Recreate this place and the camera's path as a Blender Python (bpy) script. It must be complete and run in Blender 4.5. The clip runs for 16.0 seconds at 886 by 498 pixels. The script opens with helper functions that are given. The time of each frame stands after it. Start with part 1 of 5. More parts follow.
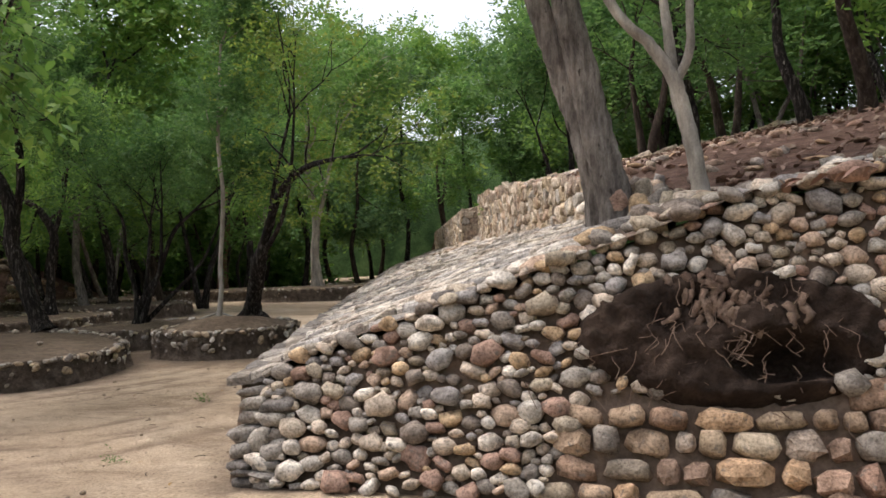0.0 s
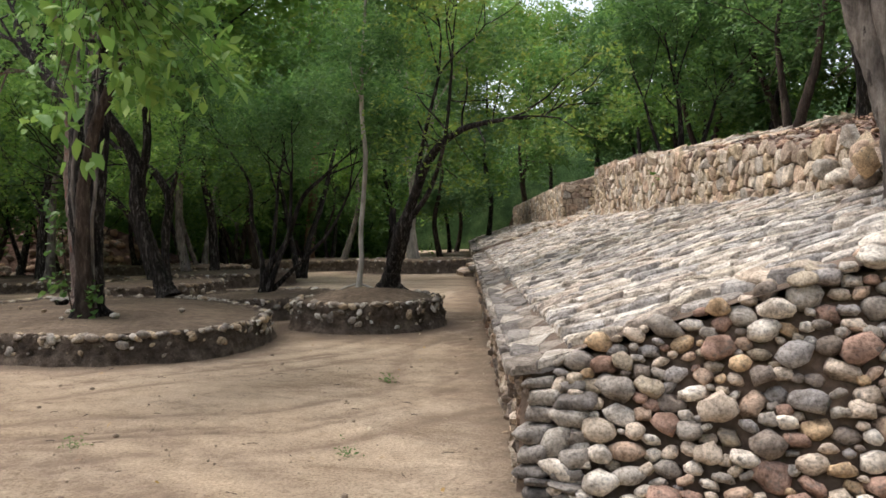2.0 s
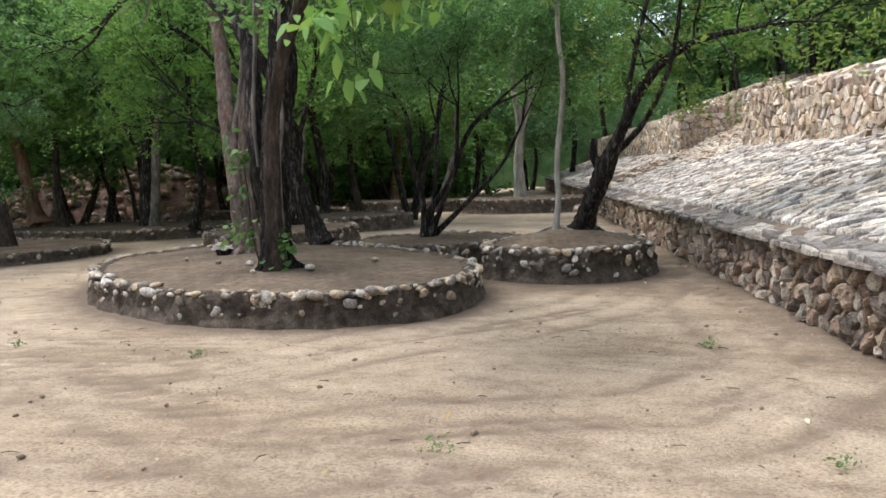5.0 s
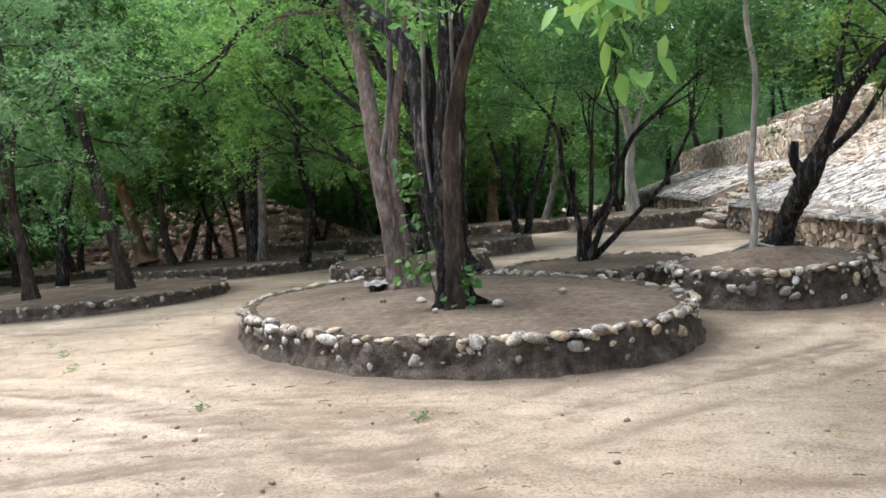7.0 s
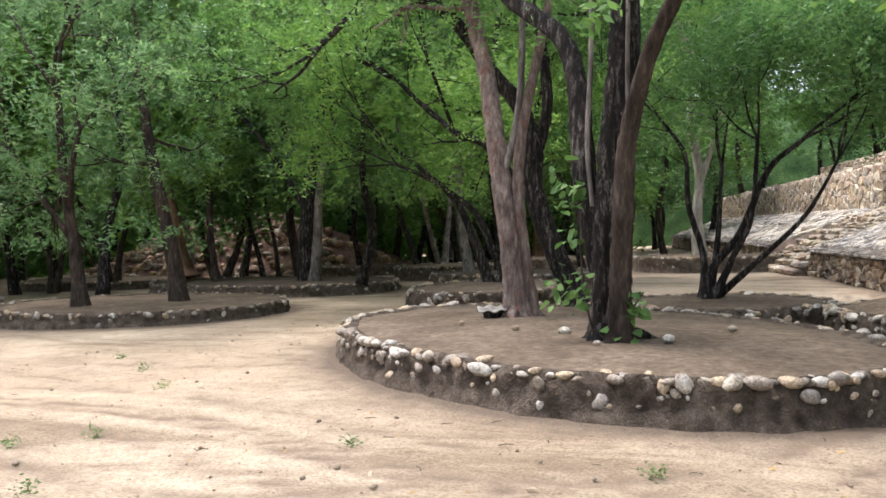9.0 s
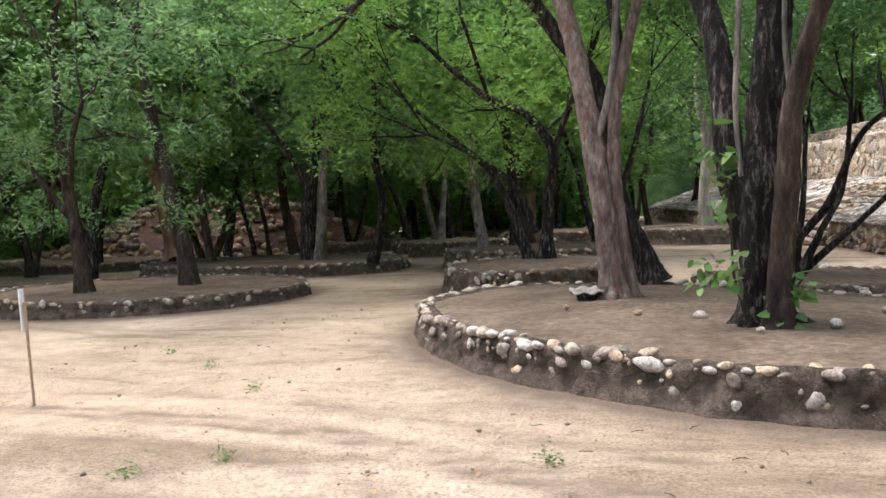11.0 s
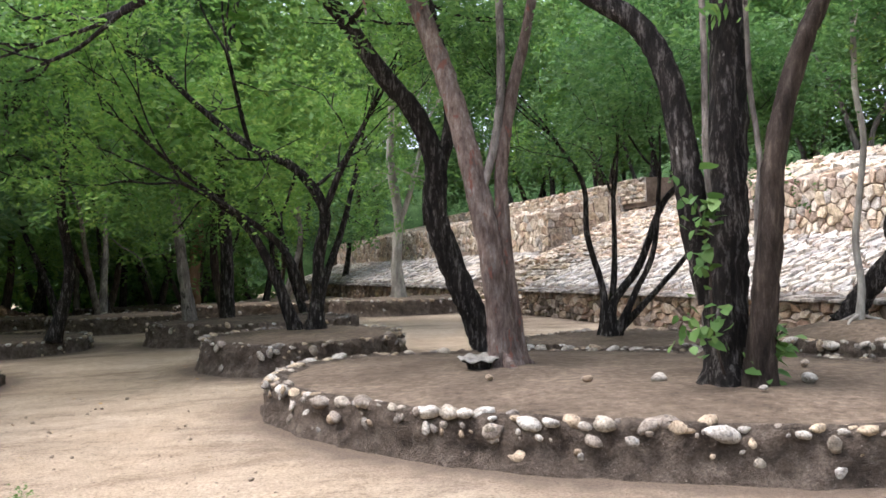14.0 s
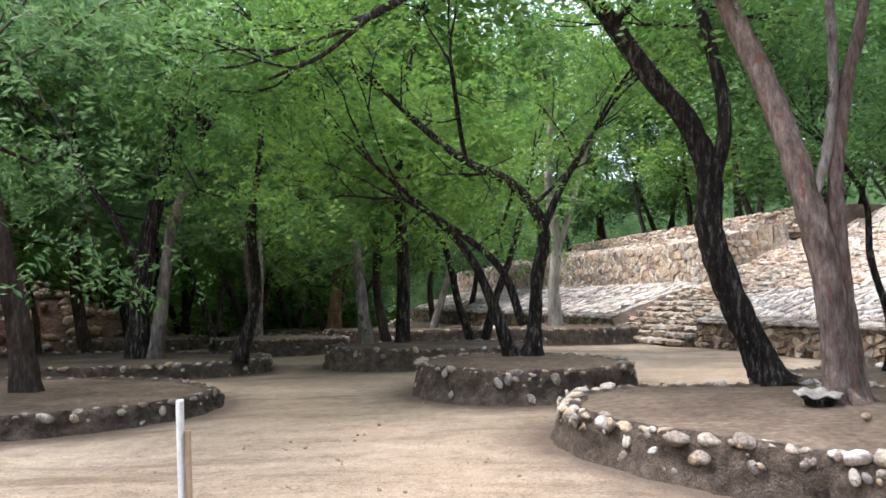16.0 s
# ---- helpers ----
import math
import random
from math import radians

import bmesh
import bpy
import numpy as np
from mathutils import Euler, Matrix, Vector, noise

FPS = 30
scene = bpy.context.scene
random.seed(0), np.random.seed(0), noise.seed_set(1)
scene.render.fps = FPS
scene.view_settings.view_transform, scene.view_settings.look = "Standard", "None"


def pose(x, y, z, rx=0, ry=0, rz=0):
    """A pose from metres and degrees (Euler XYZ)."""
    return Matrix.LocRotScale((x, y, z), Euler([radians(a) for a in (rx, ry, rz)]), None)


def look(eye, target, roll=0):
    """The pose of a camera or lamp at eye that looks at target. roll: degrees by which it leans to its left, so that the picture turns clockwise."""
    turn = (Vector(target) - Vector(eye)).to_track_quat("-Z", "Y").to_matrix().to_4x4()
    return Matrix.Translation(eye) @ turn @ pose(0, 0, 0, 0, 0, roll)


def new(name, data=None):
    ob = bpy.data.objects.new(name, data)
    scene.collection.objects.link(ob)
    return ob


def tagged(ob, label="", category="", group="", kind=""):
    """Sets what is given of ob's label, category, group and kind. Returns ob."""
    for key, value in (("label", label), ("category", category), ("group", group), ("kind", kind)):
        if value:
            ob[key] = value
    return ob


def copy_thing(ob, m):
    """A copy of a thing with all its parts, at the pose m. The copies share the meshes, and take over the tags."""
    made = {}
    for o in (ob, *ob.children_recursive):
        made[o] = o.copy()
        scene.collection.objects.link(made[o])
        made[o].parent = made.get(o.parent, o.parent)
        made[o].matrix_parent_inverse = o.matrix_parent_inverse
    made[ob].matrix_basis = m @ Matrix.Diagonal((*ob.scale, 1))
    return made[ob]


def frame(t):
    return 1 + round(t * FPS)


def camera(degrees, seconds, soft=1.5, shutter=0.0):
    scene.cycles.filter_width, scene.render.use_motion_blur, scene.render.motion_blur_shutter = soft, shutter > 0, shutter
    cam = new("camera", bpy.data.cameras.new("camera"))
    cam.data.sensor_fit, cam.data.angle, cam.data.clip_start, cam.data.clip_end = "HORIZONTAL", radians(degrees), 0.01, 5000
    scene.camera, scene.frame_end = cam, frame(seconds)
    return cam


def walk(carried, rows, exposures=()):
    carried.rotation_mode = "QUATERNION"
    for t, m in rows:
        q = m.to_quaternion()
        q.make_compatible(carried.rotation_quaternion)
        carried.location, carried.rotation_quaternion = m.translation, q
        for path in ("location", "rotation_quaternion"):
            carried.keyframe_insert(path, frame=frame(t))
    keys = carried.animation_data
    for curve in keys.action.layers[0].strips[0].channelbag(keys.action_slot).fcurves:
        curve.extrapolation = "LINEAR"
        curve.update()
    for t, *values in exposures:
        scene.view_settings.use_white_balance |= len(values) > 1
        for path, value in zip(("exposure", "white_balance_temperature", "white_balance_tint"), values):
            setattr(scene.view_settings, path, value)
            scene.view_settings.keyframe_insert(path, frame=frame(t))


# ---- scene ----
# Camera and its walk
cam = camera(57.0, 16.0, soft=1.6)
PATH = [
    (0, (3.601, -0.714, 1.486), (3.178, 1.241, 1.498), -2.4),
    (0.5, (3.169, -0.546, 1.477), (2.686, 1.395, 1.518), -3.3),
    (1, (2.687, -0.444, 1.48), (2.077, 1.46, 1.474), -3.0),
    (1.5, (2.266, -0.296, 1.456), (1.621, 1.597, 1.445), -1.5),
    (2, (1.872, -0.106, 1.472), (1.312, 1.814, 1.427), -0.9),
    (2.5, (1.415, 0.013, 1.433), (0.741, 1.896, 1.446), -1.2),
    (3, (0.965, 0.178, 1.44), (0.42, 2.101, 1.358), -1.0),
    (3.5, (0.486, 0.264, 1.47), (-0.162, 2.154, 1.38), -1.6),
    (4, (0.057, 0.43, 1.47), (-0.607, 2.313, 1.343), -1.7),
    (6.3, (-1.855, 1.012, 1.537), (-2.516, 2.888, 1.324), -2.4),
    (6.5, (-2.036, 1.103, 1.556), (-2.756, 2.962, 1.393), -3.1),
    (7, (-2.438, 1.269, 1.541), (-3.252, 3.092, 1.414), -5.0),
    (7.5, (-2.843, 1.416, 1.542), (-3.629, 3.249, 1.386), -4.5),
    (8, (-3.267, 1.513, 1.528), (-4.106, 3.324, 1.412), -4.5),
    (8.5, (-3.679, 1.653, 1.517), (-4.399, 3.512, 1.349), -2.3),
    (9, (-4.138, 1.752, 1.4), (-4.976, 3.568, 1.359), -1.6),
    (9.2, (-4.33, 1.796, 1.384), (-5.181, 3.603, 1.28), -2.3),
    (11.3, (-6.123, 2.118, 1.488), (-6.795, 3.999, 1.375), -2.5),
    (11.5, (-6.319, 2.212, 1.493), (-6.889, 4.126, 1.376), -1.9),
    (12, (-6.765, 2.425, 1.489), (-7.065, 4.403, 1.47), -0.6),
    (12.5, (-7.216, 2.568, 1.443), (-7.089, 4.564, 1.394), 0.1),
    (13, (-7.726, 2.726, 1.41), (-7.506, 4.714, 1.447), -1.1),
    (13.5, (-8.237, 2.879, 1.353), (-7.945, 4.858, 1.327), -0.3),
    (14, (-8.764, 3.088, 1.34), (-8.557, 5.077, 1.386), -1.8),
    (14.5, (-9.21, 3.291, 1.326), (-9.045, 5.284, 1.358), -2.0),
    (15, (-9.628, 3.6, 1.341), (-9.528, 5.595, 1.457), -2.3),
    (15.5, (-10.063, 3.79, 1.314), (-10.008, 5.786, 1.439), -2.1),
    (16, (-10.633, 4.014, 1.267), (-10.652, 6.01, 1.393), -0.7),
]
EXPOSURES = [(0.0, 0.36, 6650, 13), (1.5, 0.4, 6570, 12), (3.5, 0.55, 6450, 11), (6.5, 1.14, 5700, 7), (9.0, 1.24, 6150, 12), (12.5, 1.1, 6080, 14), (16.0, 1.34, 5900, 14)]
walk(cam, [(t, look(eye, target, roll)) for t, eye, target, roll in PATH], EXPOSURES)

# World and sun: a bright, thinly overcast sky
world = bpy.data.worlds.new("sky")
scene.world = world
world.use_nodes = True
wt = world.node_tree
sky = wt.nodes.new("ShaderNodeTexSky")
sky.sky_type = "NISHITA"
sky.sun_disc = False
sky.sun_elevation = radians(66)
sky.sun_rotation = radians(-78)
sky.air_density, sky.dust_density = 1.0, 4.0
cloud = wt.nodes.new("ShaderNodeHueSaturation")
cloud.inputs["Saturation"].default_value = 0.5
cloud.inputs["Value"].default_value = 1.7
wt.links.new(sky.outputs[0], cloud.inputs["Color"])
wt.links.new(cloud.outputs[0], wt.nodes["Background"].inputs["Color"])
wt.nodes["Background"].inputs["Strength"].default_value = 0.15
sun_data = bpy.data.lights.new("sun", "SUN")
sun_data.energy, sun_data.angle, sun_data.color = 1.15, radians(24), (1.0, 0.985, 0.96)
sun = new("sun", sun_data)
SUN_FROM = Vector((math.sin(radians(-78)) * math.cos(radians(66)), math.cos(radians(-78)) * math.cos(radians(66)), math.sin(radians(66))))
sun.matrix_world = look(SUN_FROM * 50, (0, 0, 0))


# ---------------------------------------------------------------- materials
def node(tree, kind, **values):
    n = tree.nodes.new(kind)
    for key, value in values.items():
        n.inputs[key.replace("_", " ")].default_value = value
    return n


def ramp_of(tree, source, stops, smooth=True):
    r = tree.nodes.new("ShaderNodeValToRGB")
    r.color_ramp.interpolation = "LINEAR" if smooth else "CONSTANT"
    while len(r.color_ramp.elements) < len(stops):
        r.color_ramp.elements.new(0.5)
    for e, (p, c) in zip(r.color_ramp.elements, stops):
        e.position, e.color = p, (*c, 1)
    tree.links.new(source, r.inputs[0])
    return r.outputs[0]


def blend(tree, fac, a, b, how="MIX"):
    m = tree.nodes.new("ShaderNodeMix")
    m.data_type, m.blend_type = "RGBA", how
    for slot, value in ((0, fac), (6, a), (7, b)):
        if isinstance(value, bpy.types.NodeSocket):
            tree.links.new(value, m.inputs[slot])
        else:
            m.inputs[slot].default_value = value if slot == 0 else (*value, 1)
    return m.outputs[2]


def spot(tree, scale, detail=4.0, rough=0.6, stretch=None, turn=0.0, warp=0.0):
    """Noise in world space."""
    g = tree.nodes.new("ShaderNodeNewGeometry")
    source = g.outputs["Position"]
    if stretch:
        m = tree.nodes.new("ShaderNodeMapping")
        m.inputs["Scale"].default_value = stretch
        m.inputs["Rotation"].default_value = (0, 0, turn)
        tree.links.new(source, m.inputs["Vector"])
        source = m.outputs[0]
    n = node(tree, "ShaderNodeTexNoise", Scale=scale, Detail=detail, Roughness=rough, Distortion=warp)
    tree.links.new(source, n.inputs["Vector"])
    return n.outputs["Fac"]


def fresh(name, rough=0.85, spec=0.3):
    m = bpy.data.materials.new(name)
    m.use_nodes = True
    t = m.node_tree
    b = t.nodes["Principled BSDF"]
    b.inputs["Roughness"].default_value = rough
    b.inputs["Specular IOR Level"].default_value = spec
    return m, t, b


def bumped(t, b, height, strength, distance):
    n = node(t, "ShaderNodeBump", Strength=strength, Distance=distance)
    t.links.new(height, n.inputs["Height"])
    t.links.new(n.outputs[0], b.inputs["Normal"])


def scaled(t, fac, lo, hi):
    r = t.nodes.new("ShaderNodeMapRange")
    r.inputs["From Min"].default_value, r.inputs["From Max"].default_value = lo, hi
    t.links.new(fac, r.inputs["Value"])
    return r.outputs[0]


def stone_material(name, tones, island):
    m, t, b = fresh(name, 0.88, 0.25)
    if island:
        r = t.nodes.new("ShaderNodeNewGeometry").outputs["Random Per Island"]
    else:
        r = t.nodes.new("ShaderNodeObjectInfo").outputs["Random"]
    base = ramp_of(t, r, [(i / len(tones), c) for i, c in enumerate(tones)], False)
    grain = spot(t, 55, 5, 0.7)
    blot = spot(t, 9, 4, 0.6)
    lichen = spot(t, 17, 6, 0.7)
    col = blend(t, 1.0, base, ramp_of(t, grain, [(0.34, (0.42, 0.4, 0.38)), (0.5, (0.95, 0.94, 0.92)), (0.66, (1.25, 1.23, 1.2))]), "MULTIPLY")
    col = blend(t, 1.0, col, ramp_of(t, blot, [(0.34, (0.52, 0.48, 0.44)), (0.6, (1.15, 1.13, 1.1))]), "MULTIPLY")
    col = blend(t, scaled(t, lichen, 0.57, 0.68), col, (0.16, 0.14, 0.12))
    t.links.new(col, b.inputs["Base Color"])
    both = t.nodes.new("ShaderNodeMath")
    both.operation = "ADD"
    t.links.new(grain, both.inputs[0])
    t.links.new(blot, both.inputs[1])
    bumped(t, b, both.outputs[0], 0.8, 0.012)
    return m


FIELD = [(0.417, 0.305, 0.218), (0.312, 0.266, 0.237), (0.458, 0.313, 0.237), (0.541, 0.447, 0.365), (0.271, 0.190, 0.146), (0.375, 0.323, 0.292),
         (0.500, 0.342, 0.218), (0.354, 0.228, 0.173), (0.437, 0.361, 0.301)]
COBBLE = [(0.50, 0.43, 0.35), (0.37, 0.34, 0.30), (0.52, 0.39, 0.30), (0.74, 0.68, 0.60), (0.25, 0.21, 0.18), (0.45, 0.42, 0.38),
          (0.56, 0.41, 0.26), (0.36, 0.24, 0.19), (0.60, 0.51, 0.42), (0.31, 0.28, 0.25), (0.66, 0.62, 0.56), (0.42, 0.36, 0.28), (0.34, 0.32, 0.31)]
BLOCK = [(0.40, 0.31, 0.22), (0.33, 0.28, 0.225), (0.45, 0.335, 0.24), (0.34, 0.23, 0.165), (0.27, 0.24, 0.21), (0.49, 0.41, 0.31), (0.38, 0.28, 0.20)]
SLAB = [(0.530, 0.488, 0.434), (0.391, 0.366, 0.343), (0.580, 0.523, 0.454), (0.657, 0.619, 0.568), (0.302, 0.280, 0.265), (0.490, 0.421, 0.361),
        (0.447, 0.428, 0.409), (0.543, 0.486, 0.405), (0.620, 0.575, 0.519)]
PALE = [(0.608, 0.519, 0.421), (0.494, 0.410, 0.327), (0.665, 0.592, 0.499), (0.532, 0.400, 0.301), (0.380, 0.300, 0.241), (0.589, 0.482, 0.353), (0.456, 0.419, 0.378)]
PEBBLE = [(0.47, 0.38, 0.27), (0.386, 0.340, 0.279), (0.470, 0.432, 0.377), (0.319, 0.274, 0.230), (0.420, 0.332, 0.238), (0.521, 0.490, 0.443), (0.277, 0.249, 0.221)]
stone_field, stone_field_far = stone_material("field_stone", FIELD, False), stone_material("field_stone_joined", FIELD, True)
stone_slab, stone_slab_far = stone_material("flag_stone", SLAB, False), stone_material("flag_stone_joined", SLAB, True)
stone_pale, stone_pale_far = stone_material("pale_stone", PALE, False), stone_material("pale_stone_joined", PALE, True)
WALLING = [(0.36, 0.28, 0.21), (0.20, 0.165, 0.14), (0.42, 0.32, 0.235), (0.50, 0.43, 0.35), (0.14, 0.11, 0.09), (0.29, 0.23, 0.185), (0.37, 0.32, 0.27), (0.25, 0.175, 0.13)]
stone_wall, stone_wall_far = stone_material("walling_stone", WALLING, False), stone_material("walling_stone_joined", WALLING, True)
COPING = [(0.27, 0.25, 0.23), (0.19, 0.175, 0.165), (0.33, 0.30, 0.27), (0.42, 0.385, 0.34), (0.24, 0.21, 0.18), (0.15, 0.135, 0.125)]
stone_coping, stone_coping_far = stone_material("coping_slate", COPING, False), stone_material("coping_slate_joined", COPING, True)
stone_cobble = stone_material("cobble", COBBLE, False)
stone_block, stone_block_far = stone_material("tan_block", BLOCK, False), stone_material("tan_block_joined", BLOCK, True)
stone_pebble, stone_pebble_far = stone_material("river_pebble", PEBBLE, False), stone_material("river_pebble_joined", PEBBLE, True)


def earth_material(name, dark, mid, pale, scale, bump, rough=0.95, grit=None):
    m, t, b = fresh(name, rough, 0.15)
    fine, wide = spot(t, scale * 9, 6, 0.7), spot(t, scale, 5, 0.6)
    col = ramp_of(t, wide, [(0.3, dark), (0.5, mid), (0.7, pale)])
    col = blend(t, 1.0, col, ramp_of(t, fine, [(0.3, (0.6, 0.58, 0.55)), (0.7, (1.25, 1.22, 1.18))]), "MULTIPLY")
    if grit:
        col = blend(t, scaled(t, spot(t, 60, 4, 0.7), 0.63, 0.7), col, grit)
        col = blend(t, 0.8, col, ramp_of(t, spot(t, 13, 6, 0.7), [(0.34, (0.6, 0.57, 0.54)), (0.5, (1, 1, 1)), (0.66, (1.3, 1.28, 1.25))]), "MULTIPLY")
    t.links.new(col, b.inputs["Base Color"])
    bumped(t, b, fine, 0.9, bump)
    return m


def sand_material():
    """Packed sandy soil: pale, scuffed, with darker damp patches, worn vehicle tracks and scattered grit."""
    m, t, b = fresh("sandy_soil", 0.95, 0.12)
    wide = spot(t, 0.3, 5, 0.6)
    track = spot(t, 0.42, 6, 0.66, (0.6, 1.7, 1), radians(22), 1.1)
    ruts = spot(t, 1.1, 6, 0.7, (0.35, 1.2, 1), radians(14), 1.6)
    scuff = spot(t, 5.5, 7, 0.72)
    fine = spot(t, 45, 6, 0.78)
    grit = spot(t, 95, 4, 0.75)
    col = ramp_of(t, wide, [(0.3, (0.34, 0.26, 0.18)), (0.5, (0.43, 0.342, 0.25)), (0.7, (0.51, 0.422, 0.322))])
    col = blend(t, 0.8, col, ramp_of(t, track, [(0.36, (0.55, 0.51, 0.47)), (0.47, (0.95, 0.94, 0.93)), (0.66, (1.16, 1.14, 1.11))]), "MULTIPLY")
    col = blend(t, 0.45, col, ramp_of(t, ruts, [(0.34, (0.55, 0.52, 0.48)), (0.46, (0.98, 0.98, 0.97)), (0.66, (1.16, 1.14, 1.12))]), "MULTIPLY")
    col = blend(t, 0.8, col, ramp_of(t, scuff, [(0.3, (0.62, 0.59, 0.55)), (0.48, (1.0, 0.99, 0.98)), (0.7, (1.16, 1.15, 1.13))]), "MULTIPLY")
    col = blend(t, 1.0, col, ramp_of(t, fine, [(0.36, (0.55, 0.52, 0.48)), (0.5, (0.98, 0.97, 0.96)), (0.62, (1.2, 1.18, 1.15))]), "MULTIPLY")
    # ragged darker brown towards the feet of the beds and the platform wall
    foot_dark = t.nodes.new("ShaderNodeAttribute")
    foot_dark.attribute_name = "foot_dark"
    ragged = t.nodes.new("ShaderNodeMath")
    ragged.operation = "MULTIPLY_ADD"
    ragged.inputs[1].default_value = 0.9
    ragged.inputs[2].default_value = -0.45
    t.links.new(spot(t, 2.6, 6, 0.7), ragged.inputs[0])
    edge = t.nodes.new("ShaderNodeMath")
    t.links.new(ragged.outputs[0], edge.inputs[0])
    t.links.new(foot_dark.outputs["Fac"], edge.inputs[1])
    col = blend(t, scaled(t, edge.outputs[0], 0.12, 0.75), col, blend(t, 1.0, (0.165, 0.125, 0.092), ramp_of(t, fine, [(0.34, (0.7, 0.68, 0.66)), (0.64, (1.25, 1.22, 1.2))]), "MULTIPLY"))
    wheel = t.nodes.new("ShaderNodeAttribute")
    wheel.attribute_name = "wheel"
    damp = t.nodes.new("ShaderNodeMath")
    damp.operation = "MULTIPLY"
    t.links.new(wheel.outputs["Fac"], damp.inputs[0])
    t.links.new(scaled(t, spot(t, 1.3, 5, 0.7), 0.34, 0.56), damp.inputs[1])
    col = blend(t, damp.outputs[0], col, (0.195, 0.14, 0.098))
    col = blend(t, scaled(t, grit, 0.61, 0.68), col, (0.14, 0.10, 0.07))
    t.links.new(col, b.inputs["Base Color"])
    add1 = t.nodes.new("ShaderNodeMath")
    add1.operation = "MULTIPLY_ADD"
    add1.inputs[1].default_value = 2.5
    t.links.new(scuff, add1.inputs[0])
    t.links.new(fine, add1.inputs[2])
    bumped(t, b, add1.outputs[0], 0.9, 0.025)
    return m


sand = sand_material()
trodden = earth_material("trodden_soil", (0.2, 0.155, 0.115), (0.27, 0.215, 0.163), (0.34, 0.275, 0.21), 2.5, 0.012)
soil = earth_material("planter_soil", (0.089, 0.066, 0.048), (0.132, 0.100, 0.072), (0.183, 0.139, 0.102), 1.4, 0.02, grit=(0.272, 0.232, 0.189))
mud = earth_material("dried_mud", (0.075, 0.057, 0.044), (0.14, 0.109, 0.085), (0.22, 0.176, 0.14), 5.5, 0.08, grit=(0.34, 0.29, 0.24))
mortar = earth_material("mud_mortar", (0.075, 0.055, 0.042), (0.13, 0.098, 0.076), (0.2, 0.15, 0.118), 2.0, 0.02)
mortar_warm = earth_material("reddish_mud_mortar", (0.11, 0.082, 0.062), (0.17, 0.125, 0.095), (0.25, 0.18, 0.135), 2.0, 0.02)
loam = earth_material("root_bound_loam", (0.025, 0.017, 0.013), (0.05, 0.034, 0.026), (0.085, 0.058, 0.044), 4.0, 0.04)
litter = earth_material("leaf_litter", (0.085, 0.05, 0.038), (0.15, 0.092, 0.072), (0.24, 0.155, 0.125), 6.0, 0.05)
root_mat = earth_material("dry_root", (0.10, 0.065, 0.05), (0.18, 0.125, 0.095), (0.28, 0.205, 0.16), 9.0, 0.01)


def bark_material(name, dark, mid, pale, scale=6.0, bump=0.03, flake=None, share=0.56):
    m, t, b = fresh(name, 0.92, 0.15)
    ridge = spot(t, scale, 8, 0.75, (2.4, 2.4, 0.5))
    patch = spot(t, scale * 0.35, 4, 0.6, (1.6, 1.6, 0.7))
    fine = spot(t, 70, 4, 0.7)
    col = ramp_of(t, ridge, [(0.32, dark), (0.52, mid), (0.72, pale)])
    col = blend(t, 0.75, col, ramp_of(t, patch, [(0.36, (0.42, 0.4, 0.4)), (0.5, (0.95, 0.94, 0.93)), (0.62, (1.4, 1.37, 1.33))]), "MULTIPLY")
    col = blend(t, 0.6, col, ramp_of(t, fine, [(0.3, (0.65, 0.64, 0.62)), (0.7, (1.15, 1.15, 1.12))]), "MULTIPLY")
    if flake:
        col = blend(t, scaled(t, spot(t, scale * 0.8, 5, 0.65, (1.3, 1.3, 0.55)), share, share + 0.05), col, flake)
    t.links.new(col, b.inputs["Base Color"])
    bumped(t, b, ridge, 1.0, bump)
    return m


bark_dark = bark_material("dark_bark", (0.008, 0.007, 0.007), (0.026, 0.021, 0.018), (0.26, 0.235, 0.215), 9, 0.05, (0.30, 0.27, 0.24), 0.66)
bark_brown = bark_material("brown_bark", (0.022, 0.016, 0.013), (0.062, 0.046, 0.037), (0.16, 0.13, 0.107), 8, 0.04)
bark_pink = bark_material("flaking_pinkish_bark", (0.085, 0.055, 0.045), (0.22, 0.165, 0.14), (0.42, 0.37, 0.335), 9, 0.05, (0.22, 0.10, 0.072), 0.59)
bark_grey = bark_material("grey_bark", (0.07, 0.058, 0.05), (0.21, 0.185, 0.165), (0.36, 0.33, 0.3), 8, 0.03, (0.055, 0.045, 0.04), 0.6)
bark_pale = bark_material("pale_bark", (0.2, 0.18, 0.15), (0.34, 0.31, 0.27), (0.48, 0.45, 0.4), 5, 0.01)
bark_tan = bark_material("tan_peeling_bark", (0.16, 0.085, 0.05), (0.29, 0.17, 0.11), (0.38, 0.26, 0.18), 3, 0.01)


